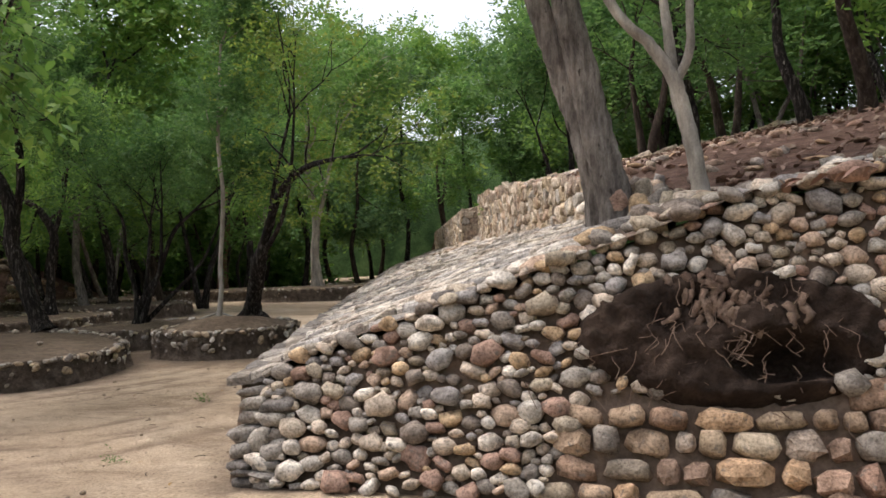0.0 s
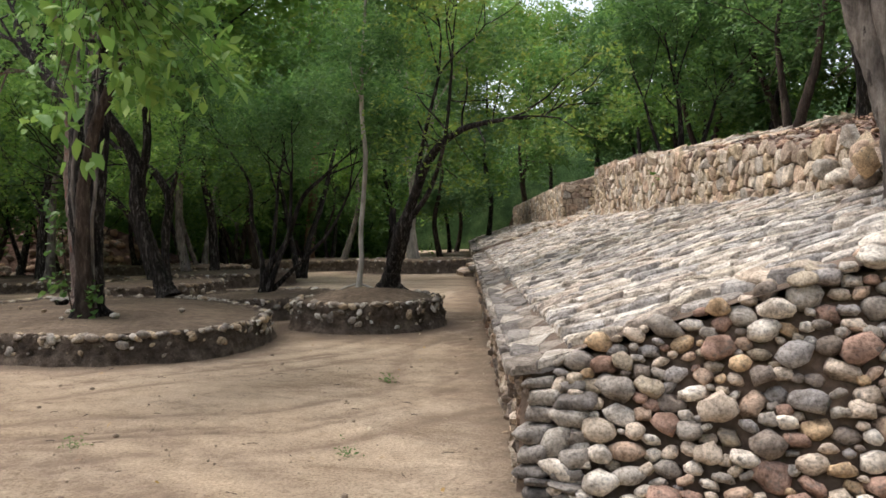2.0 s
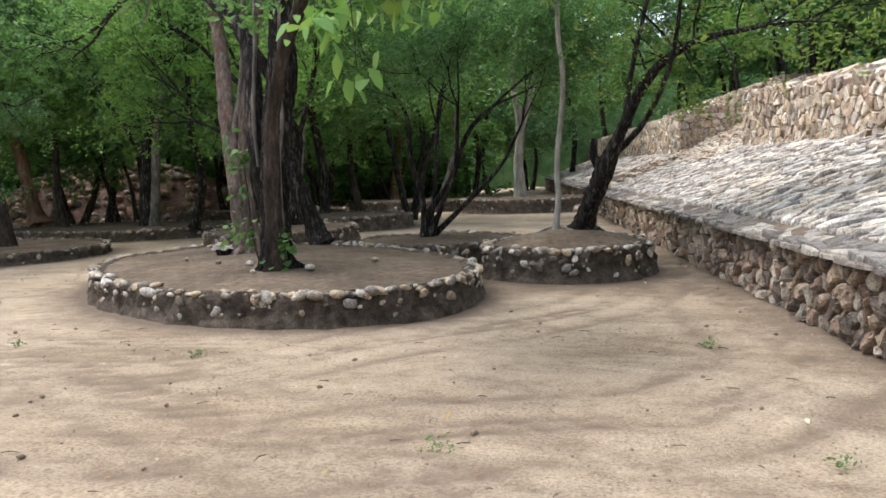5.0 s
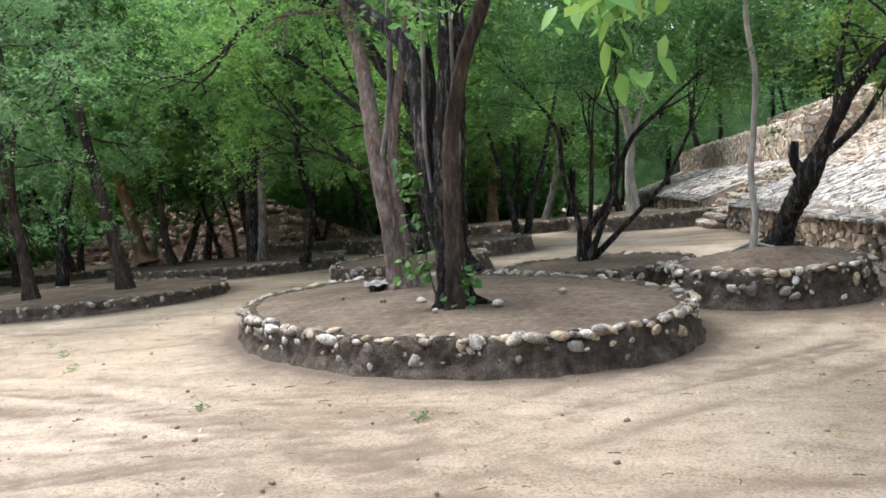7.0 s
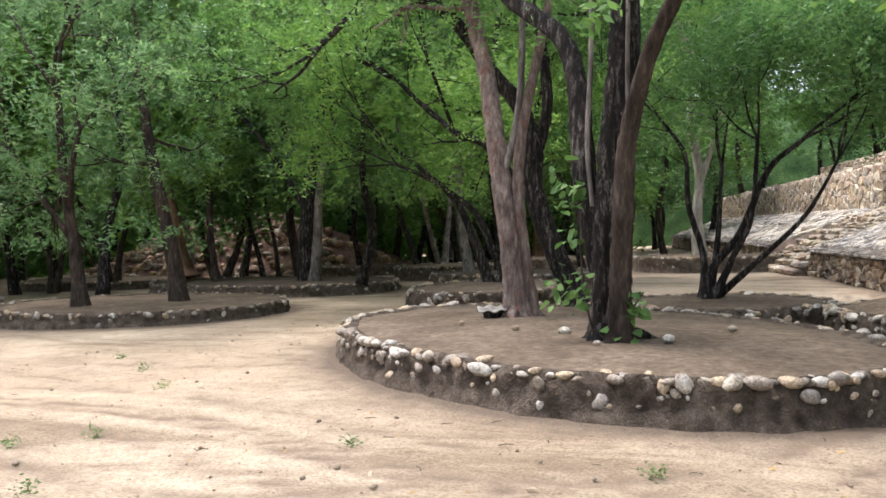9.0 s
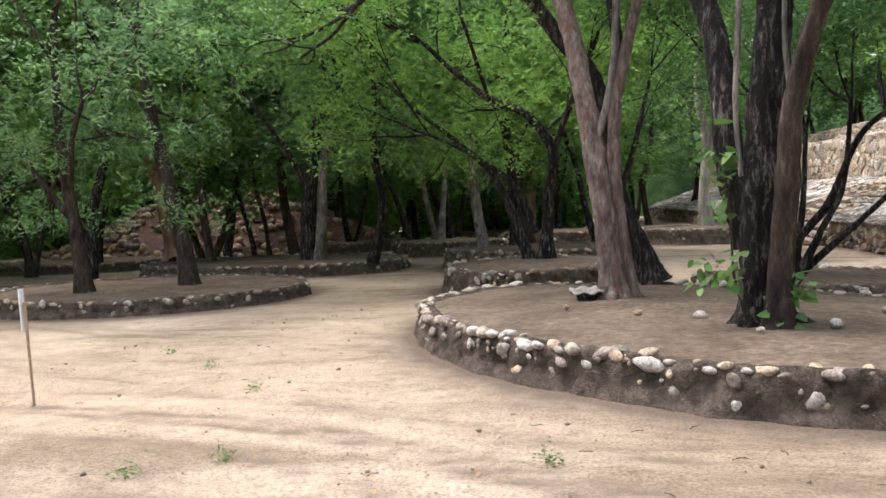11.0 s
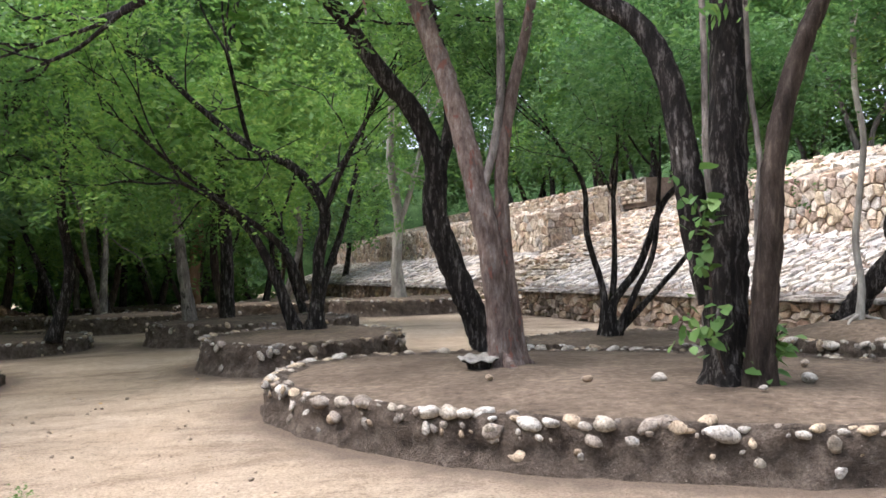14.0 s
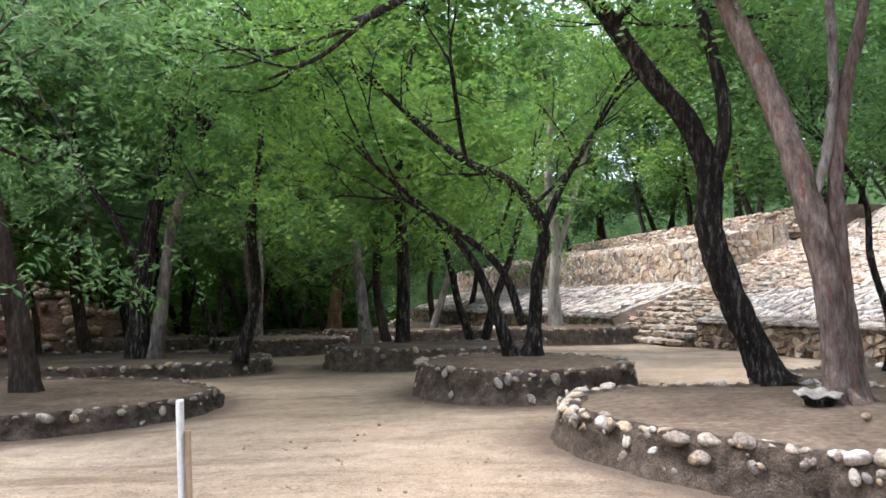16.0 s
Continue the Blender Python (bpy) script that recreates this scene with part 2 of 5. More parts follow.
def leaf_material(name, tones, glow=0.5, island=True):
    m, t, b = fresh(name, 0.55, 0.3)
    r = t.nodes.new("ShaderNodeNewGeometry").outputs["Random Per Island"] if island else t.nodes.new("ShaderNodeObjectInfo").outputs["Random"]
    col = ramp_of(t, r, [(i / max(1, len(tones) - 1), c) for i, c in enumerate(tones)])
    big = spot(t, 0.9, 3, 0.5)
    col = blend(t, 1.0, col, ramp_of(t, big, [(0.33, (0.72, 0.78, 0.7)), (0.66, (1.25, 1.18, 1.1))]), "MULTIPLY")
    t.links.new(col, b.inputs["Base Color"])
    tr = t.nodes.new("ShaderNodeBsdfTranslucent")
    t.links.new(col, tr.inputs["Color"])
    mx = t.nodes.new("ShaderNodeMixShader")
    mx.inputs[0].default_value = glow
    t.links.new(b.outputs[0], mx.inputs[1])
    t.links.new(tr.outputs[0], mx.inputs[2])
    t.links.new(mx.outputs[0], t.nodes["Material Output"].inputs["Surface"])
    return m


leaf_deep = leaf_material("deep_green_leaf", [(0.062, 0.142, 0.045), (0.096, 0.195, 0.06), (0.135, 0.245, 0.072)])
leaf_mid = leaf_material("mid_green_leaf", [(0.098, 0.205, 0.058), (0.14, 0.27, 0.072), (0.195, 0.325, 0.088)])
leaf_fresh = leaf_material("fresh_green_leaf", [(0.12, 0.25, 0.052), (0.17, 0.31, 0.065), (0.235, 0.36, 0.081)])
leaf_yellow = leaf_material("yellowish_leaf", [(0.12, 0.215, 0.045), (0.17, 0.27, 0.054), (0.235, 0.28, 0.059), (0.145, 0.25, 0.05)])
leaf_mist = leaf_material("greyish_green_leaf", [(0.095, 0.195, 0.085), (0.145, 0.26, 0.105), (0.21, 0.325, 0.13)])
leaf_broad = leaf_material("broad_green_leaf", [(0.12, 0.25, 0.055), (0.17, 0.32, 0.075), (0.25, 0.38, 0.09), (0.14, 0.28, 0.06)], 0.35, False)
leaf_vine = leaf_material("bright_vine_leaf", [(0.07, 0.145, 0.038), (0.10, 0.19, 0.05), (0.14, 0.23, 0.065)], 0.35, False)
leaf_dry = leaf_material("fallen_leaf", [(0.30, 0.16, 0.05), (0.42, 0.27, 0.08), (0.22, 0.12, 0.06), (0.5, 0.42, 0.3)], 0.1)
grass_mat = leaf_material("weed_green", [(0.10, 0.17, 0.05), (0.16, 0.23, 0.08)], 0.3)


def plain_material(name, colour, rough):
    m, t, b = fresh(name, rough)
    col = blend(t, 1.0, colour, ramp_of(t, spot(t, 30, 5, 0.7), [(0.3, (0.72, 0.7, 0.66)), (0.65, (1.05, 1.05, 1.05))]), "MULTIPLY")
    t.links.new(col, b.inputs["Base Color"])
    return m


white_paint = plain_material("weathered_white_paint", (0.74, 0.74, 0.72), 0.6)
raw_wood = plain_material("weathered_wood", (0.4, 0.29, 0.19), 0.8)


# ---------------------------------------------------------------- building blocks
def mesh_of(name, verts, faces, material, smooth=True):
    """A mesh from vertices and faces; an array of quads is taken in one go."""
    me = bpy.data.meshes.new(name)
    if isinstance(faces, np.ndarray):
        v = np.asarray(verts, dtype=np.float32).reshape(-1, 3)
        k = faces.shape[1]
        me.vertices.add(len(v))
        me.vertices.foreach_set("co", v.ravel())
        me.loops.add(faces.size)
        me.loops.foreach_set("vertex_index", faces.astype(np.int32).ravel())
        me.polygons.add(len(faces))
        me.polygons.foreach_set("loop_start", np.arange(0, faces.size, k, dtype=np.int32))
        me.update(calc_edges=True)
    else:
        me.from_pydata([tuple(v) for v in verts], [], [tuple(f) for f in faces])
    me.polygons.foreach_set("use_smooth", np.full(len(me.polygons), smooth))
    me.materials.append(material)
    me.update()
    return me


def piece(name, me, parent, place=None, label="", kind=""):
    ob = new(name, me)
    ob.parent = parent
    if place is not None:
        ob.matrix_basis = place
    return tagged(ob, label, kind=kind)


def part(name, bm, material, parent, label=""):
    me = bpy.data.meshes.new(name)
    bm.normal_update()
    bm.to_mesh(me)
    bm.free()
    me.materials.append(material)
    return piece(name, me, parent, label=label)


def root(name, place, label, category, group=""):
    ob = new(name)
    ob.empty_display_size = 0.2
    ob.matrix_basis = place
    return tagged(ob, label, category, group)


def grid_faces(n, m):
    """Quads of an n by m grid of points, row after row."""
    i = np.arange(n - 1)[:, None] * m + np.arange(m - 1)[None, :]
    return np.stack([i, i + 1, i + m + 1, i + m], -1).reshape(-1, 4)


def smooth_path(points, steps=5):
    """Points and radii (x, y, z, r) along a soft line through the given ones."""
    p = [np.array(q, float) for q in points]
    p = [2 * p[0] - p[1]] + p + [2 * p[-1] - p[-2]]
    out = []
    for i in range(1, len(p) - 2):
        for s in range(steps):
            u = s / steps
            out.append(0.5 * (2 * p[i] + (p[i + 1] - p[i - 1]) * u + (2 * p[i - 1] - 5 * p[i] + 4 * p[i + 1] - p[i + 2]) * u * u
                              + (3 * p[i] - p[i - 1] - 3 * p[i + 1] + p[i + 2]) * u ** 3))
    out.append(p[-2])
    return np.array(out)


class Wood:
    """Collects tapered limbs into one mesh."""

    def __init__(self):
        self.verts, self.faces, self.count = [], [], 0

    def limb(self, points, sides=8, steps=4, rough=0.12, flare=0.0):
        line = smooth_path(points, steps)
        n = len(line)
        pos, rad = line[:, :3], np.maximum(line[:, 3], 0.003)
        tan = np.gradient(pos, axis=0)
        tan /= np.linalg.norm(tan, axis=1)[:, None] + 1e-9
        ref = np.array([0.3, 1.0, 0.2])
        a = np.cross(tan, ref)
        a /= np.linalg.norm(a, axis=1)[:, None] + 1e-9
        b = np.cross(tan, a)
        ang = np.linspace(0, 2 * np.pi, sides, endpoint=False)
        wob = 1 + rough * np.random.uniform(-1, 1, (n, sides)) + rough * 1.2 * np.sin(ang * 3 + np.random.uniform(0, 6))[None, :]
        if flare:
            wob *= 1 + flare * np.exp(-np.arange(n) / 1.6)[:, None] * (1 + 0.5 * np.sin(ang * 5 + 1)[None, :])
        ring = pos[:, None, :] + (np.cos(ang)[None, :, None] * a[:, None, :] + np.sin(ang)[None, :, None] * b[:, None, :]) * (rad[:, None] * wob)[:, :, None]
        self.verts.append(ring.reshape(-1, 3))
        i = np.arange(n - 1)[:, None] * sides + np.arange(sides)[None, :]
        j = np.arange(n - 1)[:, None] * sides + (np.arange(sides)[None, :] + 1) % sides
        self.faces.append((np.stack([i, j, j + sides, i + sides], -1).reshape(-1, 4)) + self.count)
        self.count += n * sides
        return line

    def mesh(self, name, material):
        return mesh_of(name, np.concatenate(self.verts), np.concatenate(self.faces), material)


def turn_about(axis, angle):
    return np.array(Matrix.Rotation(angle, 3, Vector(axis)))


def grow(rng, wood, start, way, length, radius, depth, tips, droop=0.0, wander=0.25, sides=6, spread=(22, 50)):
    """A limb that wanders, forks, and ends in tips."""
    pts, p, d = [(*start, radius)], np.array(start, float), np.array(way, float)
    d /= np.linalg.norm(d)
    n = 4
    for i in range(1, n + 1):
        d = d + rng.normal(0, wander, 3) * 0.55 + np.array([0, 0, 0.06 - droop])
        d /= np.linalg.norm(d)
        p = p + d * length / n
        pts.append((*p, radius * (1 - 0.45 * i / n)))
        if depth <= 1 and i >= 2:
            tips.append((p.copy(), d.copy()))
    wood.limb(pts, sides=max(4, sides), steps=2, rough=0.1)
    if depth > 0:
        for k in range(rng.integers(2, 4)):
            axis = rng.normal(0, 1, 3)
            axis -= d * np.dot(axis, d)
            axis /= np.linalg.norm(axis) + 1e-9
            nd = turn_about(axis, radians(rng.uniform(*spread))) @ d
            at = np.array(pts[rng.integers(3, 5)][:3])
            grow(rng, wood, at, nd, length * rng.uniform(0.62, 0.85), radius * 0.52, depth - 1, tips, droop, wander, sides - 1, spread)


def crown_mesh(name, rng, spots, ways, material, leaf=0.09, slim=0.42, pairs=5, reach=0.32, sag=0.25):
    """Feathered twigs with paired leaflets at the given spots, in one mesh of many small leaves."""
    n = len(spots)
    spots = np.asarray(spots)
    d = np.asarray(ways) + rng.normal(0, 0.75, (n, 3)) + np.array([0, 0, -sag])
    d /= np.linalg.norm(d, axis=1)[:, None] + 1e-9
    side = np.cross(d, np.array([0, 0, 1.0]) + rng.normal(0, 0.35, (n, 3)))
    side /= np.linalg.norm(side, axis=1)[:, None] + 1e-9
    up = np.cross(side, d)
    size = rng.uniform(0.7, 1.3, n)
    quads = []
    for k in range(pairs):
        f = (k + 0.6) / pairs
        for s in (-1, 1):
            jit = rng.normal(0, 0.03, (n, 3))
            base = spots + d * (reach * f * size)[:, None] - up * (0.25 * reach * f * f * size)[:, None] + jit
            lw = d * 0.45 + side * s + up * rng.normal(0, 0.4, n)[:, None]
            lw /= np.linalg.norm(lw, axis=1)[:, None]
            ln = (leaf * rng.uniform(0.8, 1.5, n))[:, None]
            across = np.cross(lw, up + rng.normal(0, 0.5, (n, 3)))
            across /= np.linalg.norm(across, axis=1)[:, None] + 1e-9
            mid = base + lw * ln * 0.5
            quads.append(np.stack([base, mid + across * ln * slim * 0.5, base + lw * ln, mid - across * ln * slim * 0.5], 1))
    v = np.concatenate(quads).reshape(-1, 3)
    return mesh_of(name, v, np.arange(len(v)).reshape(-1, 4), material, False)


def leaf_spots(rng, tips, per_tip, spread):
    at = np.repeat(np.array([t[0] for t in tips]), per_tip, 0)
    ways = np.repeat(np.array([t[1] for t in tips]), per_tip, 0)
    off = rng.normal(0, spread, at.shape)
    off[:, 2] *= 0.65
    return at + off, ways * 0.6 + off / (spread + 1e-6) * 0.45


# Stones: a few shaped blocks that the pieces share
def block_mesh(name, seed, material, round_edge, rough, flat=1.0):
    rng = np.random.default_rng(seed)
    bm = bmesh.new()
    if round_edge:
        bmesh.ops.create_icosphere(bm, subdivisions=2 if round_edge > 1 else 1, radius=0.5)
        for v in bm.verts:
            c = Vector((abs(v.co.x), abs(v.co.y), abs(v.co.z))) * 2
            v.co *= 1 + 0.16 * (max(c) - 0.8)
            q = v.co * 2.2 + Vector((seed * 3.1, seed, 0))
            v.co *= 1 + rough * noise.noise(q)
    else:
        bmesh.ops.create_cube(bm, size=1.0)
        bmesh.ops.bevel(bm, geom=list(bm.edges), offset=0.25, segments=1, affect="EDGES")
        for v in bm.verts:
            v.co += Vector(rng.uniform(-rough, rough, 3)) * 0.5
    for v in bm.verts:
        v.co.z *= flat
    me = bpy.data.meshes.new(name)
    bm.to_mesh(me)
    bm.free()
    me.polygons.foreach_set("use_smooth", np.full(len(me.polygons), bool(round_edge)))
    me.materials.append(material)
    return me


cobbles = [block_mesh("cobble", 10 + i, stone_cobble, 2, 0.36) for i in range(9)]
lumps = [block_mesh("rough_stone", 30 + i, stone_field, 0, 0.2) for i in range(8)]
lumps_pale = [block_mesh("rough_pale_stone", 70 + i, stone_pale, 0, 0.34) for i in range(8)]
def squared(meshes, power, amount):
    """Rounds lumps towards blocks and roughens them."""
    for n, me in enumerate(meshes):
        for v in me.vertices:
            q = Vector([0.5 * math.copysign(abs(2 * c) ** power, c) for c in v.co])
            v.co = q * (1 + amount * noise.noise(q * 3.5 + Vector((7 * n, 0, 0))) + 0.3 * amount * noise.noise(q * 11))
    return meshes


blocks = squared([block_mesh("rough_block", 150 + i, stone_block, 2, 0.2) for i in range(8)], 0.6, 0.32)
lumps_grey = squared([block_mesh("rough_grey_stone", 130 + i, stone_cobble, 2, 0.3) for i in range(8)], 0.72, 0.45)
slates = squared([block_mesh("slate", 170 + i, stone_coping, 2, 0.2) for i in range(8)], 0.5, 0.3)
crumbs = [block_mesh("crumb", 90 + i, trodden, 1, 0.4) for i in range(5)]
pebbles = [block_mesh("pebble", 50 + i, stone_pebble, 2, 0.34) for i in range(7)]


def stone_at(parent, meshes, rng, p, size, facing=None, name="stone"):
    """One stone at p, of that size (along, across, thick), its thickness along facing."""
    if facing is None:
        q = Euler((rng.uniform(-0.3, 0.3), rng.uniform(-0.3, 0.3), rng.uniform(0, 6.3))).to_matrix().to_4x4()
    else:
        q = Vector(facing).to_track_quat("Z", "Y").to_matrix().to_4x4() @ Matrix.Rotation(rng.uniform(0, 6.3) if size[2] > 0 else 0, 4, "Z")
    m = Matrix.Translation(p) @ q @ Matrix.Diagonal((abs(size[0]), abs(size[1]), abs(size[2]), 1))
    return piece(name, meshes[rng.integers(len(meshes))], parent, m)


def joined_stones(parent, name, material, meshes, rng, spots, label=""):
    """Many small stones in one mesh: spots are (place, size, turn)."""
    verts, faces, count = [], [], 0
    for p, size, q in spots:
        me = meshes[rng.integers(len(meshes))]
        m = Matrix.Translation(p) @ q @ Matrix.Diagonal((*size, 1))
        verts += [m @ v.co for v in me.vertices]
        faces += [[i + count for i in f.vertices] for f in me.polygons]
        count += len(me.vertices)
    return piece(name, mesh_of(name, verts, faces, material), parent, label=label, kind="stuff")


def clipped(poly, px, py, nx, ny):
    """The part of a polygon behind the line through (px, py) with normal (nx, ny)."""
    out = []
    for i, (ax, ay) in enumerate(poly):
        bx, by = poly[(i + 1) % len(poly)]
        da, db = (ax - px) * nx + (ay - py) * ny, (bx - px) * nx + (by - py) * ny
        if da <= 0:
            out.append((ax, ay))
        if (da < 0 < db) or (db < 0 < da):
            f = da / (da - db)
            out.append((ax + (bx - ax) * f, ay + (by - ay) * f))
    return out


def cells(rng, a0, a1, b0, b1, ca, cb, jitter=0.42):
    """Irregular cells that fill a field, about ca by cb each."""
    na, nb = max(1, round((a1 - a0) / ca)), max(1, round((b1 - b0) / cb))
    sa, sb = (a1 - a0) / na, (b1 - b0) / nb
    seed = {}
    for i in range(-2, na + 2):
        for j in range(-2, nb + 2):
            seed[i, j] = (i + 0.5 + rng.uniform(-jitter, jitter) + (0.5 if j % 2 else 0), j + 0.5 + rng.uniform(-jitter, jitter))
    for i in range(-1, na):
        for j in range(nb):
            x, y = seed[i, j]
            poly = [(x - 2, y - 2), (x + 2, y - 2), (x + 2, y + 2), (x - 2, y + 2)]
            for di in (-2, -1, 0, 1, 2):
                for dj in (-2, -1, 0, 1, 2):
                    o = seed.get((i + di, j + dj))
                    if o and (di or dj) and len(poly) > 2:
                        poly = clipped(poly, (x + o[0]) / 2, (y + o[1]) / 2, o[0] - x, o[1] - y)
            for px, py, nx, ny in ((0, 0, -1, 0), (na, 0, 1, 0), (0, 0, 0, -1), (0, nb, 0, 1)):
                if len(poly) > 2:
                    poly = clipped(poly, px, py, nx, ny)
            if len(poly) > 2:
                yield [(a0 + p * sa, b0 + q * sb) for p, q in poly]


def laid(rng, poly, fn, gap, thick, dome, tilt, cut, lean=0.0, sink=0.02):
    """A stone of that outline on the surface fn(a, b, height): vertices and faces."""
    ca, cb = sum(p[0] for p in poly) / len(poly), sum(p[1] for p in poly) / len(poly)
    if cut:
        poly = [q for i, p in enumerate(poly) for r in [poly[(i + 1) % len(poly)]]
                for q in ((p[0] * 0.76 + r[0] * 0.24, p[1] * 0.76 + r[1] * 0.24), (p[0] * 0.24 + r[0] * 0.76, p[1] * 0.24 + r[1] * 0.76))]
    h = rng.uniform(*thick)
    ta, tb = rng.normal(lean, tilt), rng.normal(0, tilt)
    n, out = len(poly), []
    for level, shrink in ((-sink, 0.0), (h * 0.62, 0.004), (h, 0.022)):
        for a, b in poly:
            r = math.hypot(a - ca, b - cb) + 1e-6
            f = max(0.25, 1 - (gap + shrink * rng.uniform(0.5, 1.6)) / r)
            x, y = ca + (a - ca) * f, cb + (b - cb) * f
            lift = 0 if level < 0 else ta * (a - ca) + tb * (b - cb) + rng.uniform(-0.12, 0.12) * h
            out.append(fn(x, y, level + lift))
    out.append(fn(ca, cb, h * (1 + dome)))
    faces = []
    for ring in (0, 1):
        faces += [(ring * n + i, ring * n + (i + 1) % n, (ring + 1) * n + (i + 1) % n, (ring + 1) * n + i) for i in range(n)]
    faces += [(2 * n + i, 2 * n + (i + 1) % n, 3 * n) for i in range(n)]
    return out, faces


def masonry(parent, fn, field, size, mats, near=None, name="stone", gap=0.01, thick=(0.02, 0.06), dome=0.25, tilt=0.1,
            seed=1, keep=None, cut=False, limit=300, jitter=0.42, smooth=False, lean=0.0):
    """Stones laid over a field: those near by are pieces of their own, the rest is one mesh."""
    rng = np.random.default_rng(seed)
    verts, faces, made = [], [], 0
    for poly in cells(rng, *field, *size, jitter=jitter):
        a, b = sum(p[0] for p in poly) / len(poly), sum(p[1] for p in poly) / len(poly)
        if keep and not keep(a, b):
            continue
        single = near is not None and near(a, b) and made < limit
        v, f = laid(rng, poly, fn, gap, thick, dome, tilt, cut, lean)
        if single:
            made += 1
            c = Vector(v[-1])
            piece(name, mesh_of(name, [Vector(q) - c for q in v], f, mats[0], smooth), parent, Matrix.Translation(c))
        else:
            faces += [tuple(i + len(verts) for i in q) for q in f]
            verts += v
    if verts:
        piece(name + "s", mesh_of(name + "s", verts, faces, mats[1], smooth), parent, kind="stuff")

# ---------------------------------------------------------------- ground
def ground_height(x, y):
    return -0.02 * min(12.0, max(0.0, -9.5 - x)) + 0.03 * noise.noise(Vector((x * 0.45, y * 0.45, 3))) + 0.012 * noise.noise(Vector((x * 1.9, y * 1.9, 7)))


# x, y, half-widths, height, dome, seed, edging stones and turn of the beds, with what sets each apart
EDGED = "round earth bed edged with pale pebbles"
BEDS = [(-6.56, 10.22, 3.52, 2.2, 0.34, 0.08, 1, 200, EDGED + ", with two big trees", 0.24, -36, True),
        (-2.9, 11.95, 1.18, 1.2, 0.43, 0.19, 2, 90, "small tall earth bed edged with pebbles around a bent tree", 0.3, 0, True),
        (-5.35, 13.45, 1.45, 1.35, 0.36, 0.06, 3, 70, EDGED + ", with a many-stemmed shrub", 0.2, 0, True),
        (-9.62, 15.75, 1.52, 1.8, 0.40, 0.08, 4, 70, EDGED + ", with an arching tree", 0.2, 0, True),
        (-11.0, 20.9, 2.2, 1.75, 0.40, 0.05, 5, 60, EDGED + ", partly crumbled", 0.15, 0, True),
        (-17.0, 14.5, 3.3, 2.5, 0.28, 0.03, 6, 110, "wide low earth bed edged with pale pebbles under acacia trees", 0.15, 0, True),
        (-18.2, 20.6, 3.9, 2.3, 0.34, 0.04, 7, 130, "long low earth bed edged with pebbles under several dark trees", 0.15, 0, True),
        (-15.4, 26.6, 1.9, 1.6, 0.42, 0.05, 8, 50, EDGED, 0.15, 0, False),
        (-7.4, 28.3, 2.3, 1.9, 0.45, 0.05, 9, 55, "round brown earth bed beside the stone stairs", 0.15, 0, False),
        (-12.2, 30.6, 2.6, 1.9, 0.42, 0.05, 10, 55, EDGED, 0.15, 0, False),
        (-21.0, 30.6, 2.2, 1.8, 0.38, 0.05, 11, 50, EDGED, 0.15, 0, False),
        (-28.0, 23.5, 3.2, 2.2, 0.28, 0.04, 12, 70, EDGED, 0.15, 0, False),
        (-26.0, 15.2, 3.0, 1.8, 0.26, 0.04, 13, 70, EDGED, 0.15, 0, False),
        (-17.0, 37.0, 3.0, 2.0, 0.3, 0.04, 15, 50, EDGED, 0.15, 0, False)]
# lines along which vehicles have turned in between the beds and the platform
TURNS = [[(-13, 4.4), (-7.2, 4.72), (-5.0, 5.6), (-3.97, 6.46), (-3.2, 7.7), (-2.0, 9.2), (-1.4, 12), (-2.4, 17)],
         [(-9, 2.6), (-3.65, 3.98), (-2.56, 4.73), (-1.2, 5.25), (-0.1, 6.9), (-0.8, 10), (-1.9, 14), (-3.2, 19)],
         [(-12, 6.9), (-9.9, 6.83), (-6.95, 6.3), (-5.3, 5.5), (-2.6, 4.5), (2.0, 2.4)]]


def line_distance(x, y, line):
    best = 99.0
    for (ax, ay), (bx, by) in zip(line, line[1:]):
        dx, dy = bx - ax, by - ay
        f = min(1.0, max(0.0, ((x - ax) * dx + (y - ay) * dy) / (dx * dx + dy * dy)))
        best = min(best, math.hypot(x - ax - dx * f, y - ay - dy * f))
    return best


def foot_darkness(x, y):
    """How far the sand darkens: soil spilled around beds, weaker along the platform wall."""
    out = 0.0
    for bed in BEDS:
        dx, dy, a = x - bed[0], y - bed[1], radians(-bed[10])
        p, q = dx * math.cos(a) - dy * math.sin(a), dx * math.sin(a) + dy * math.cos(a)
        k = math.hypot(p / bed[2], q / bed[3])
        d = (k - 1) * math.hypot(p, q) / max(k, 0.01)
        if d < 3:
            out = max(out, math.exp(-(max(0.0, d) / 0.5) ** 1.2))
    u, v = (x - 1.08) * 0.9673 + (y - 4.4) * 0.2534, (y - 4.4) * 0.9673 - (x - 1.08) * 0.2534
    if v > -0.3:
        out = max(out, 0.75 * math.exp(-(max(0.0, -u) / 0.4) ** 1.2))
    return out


def wheel_worn(x, y):
    """Darker wheel ruts, two to a turn, and how far they press the ground."""
    if not (-14 < x < 3 and 1.5 < y < 20):
        return 0.0
    wx, wy = x + 0.25 * noise.noise(Vector((x * 0.5, y * 0.5, 31))), y + 0.25 * noise.noise(Vector((x * 0.5, y * 0.5, 41)))
    out = 0.0
    for line in TURNS:
        d = line_distance(wx, wy, line)
        out = max(out, math.exp(-((d - 0.09) / 0.07) ** 2), 0.8 * math.exp(-((d - 0.62) / 0.08) ** 2))
    return out


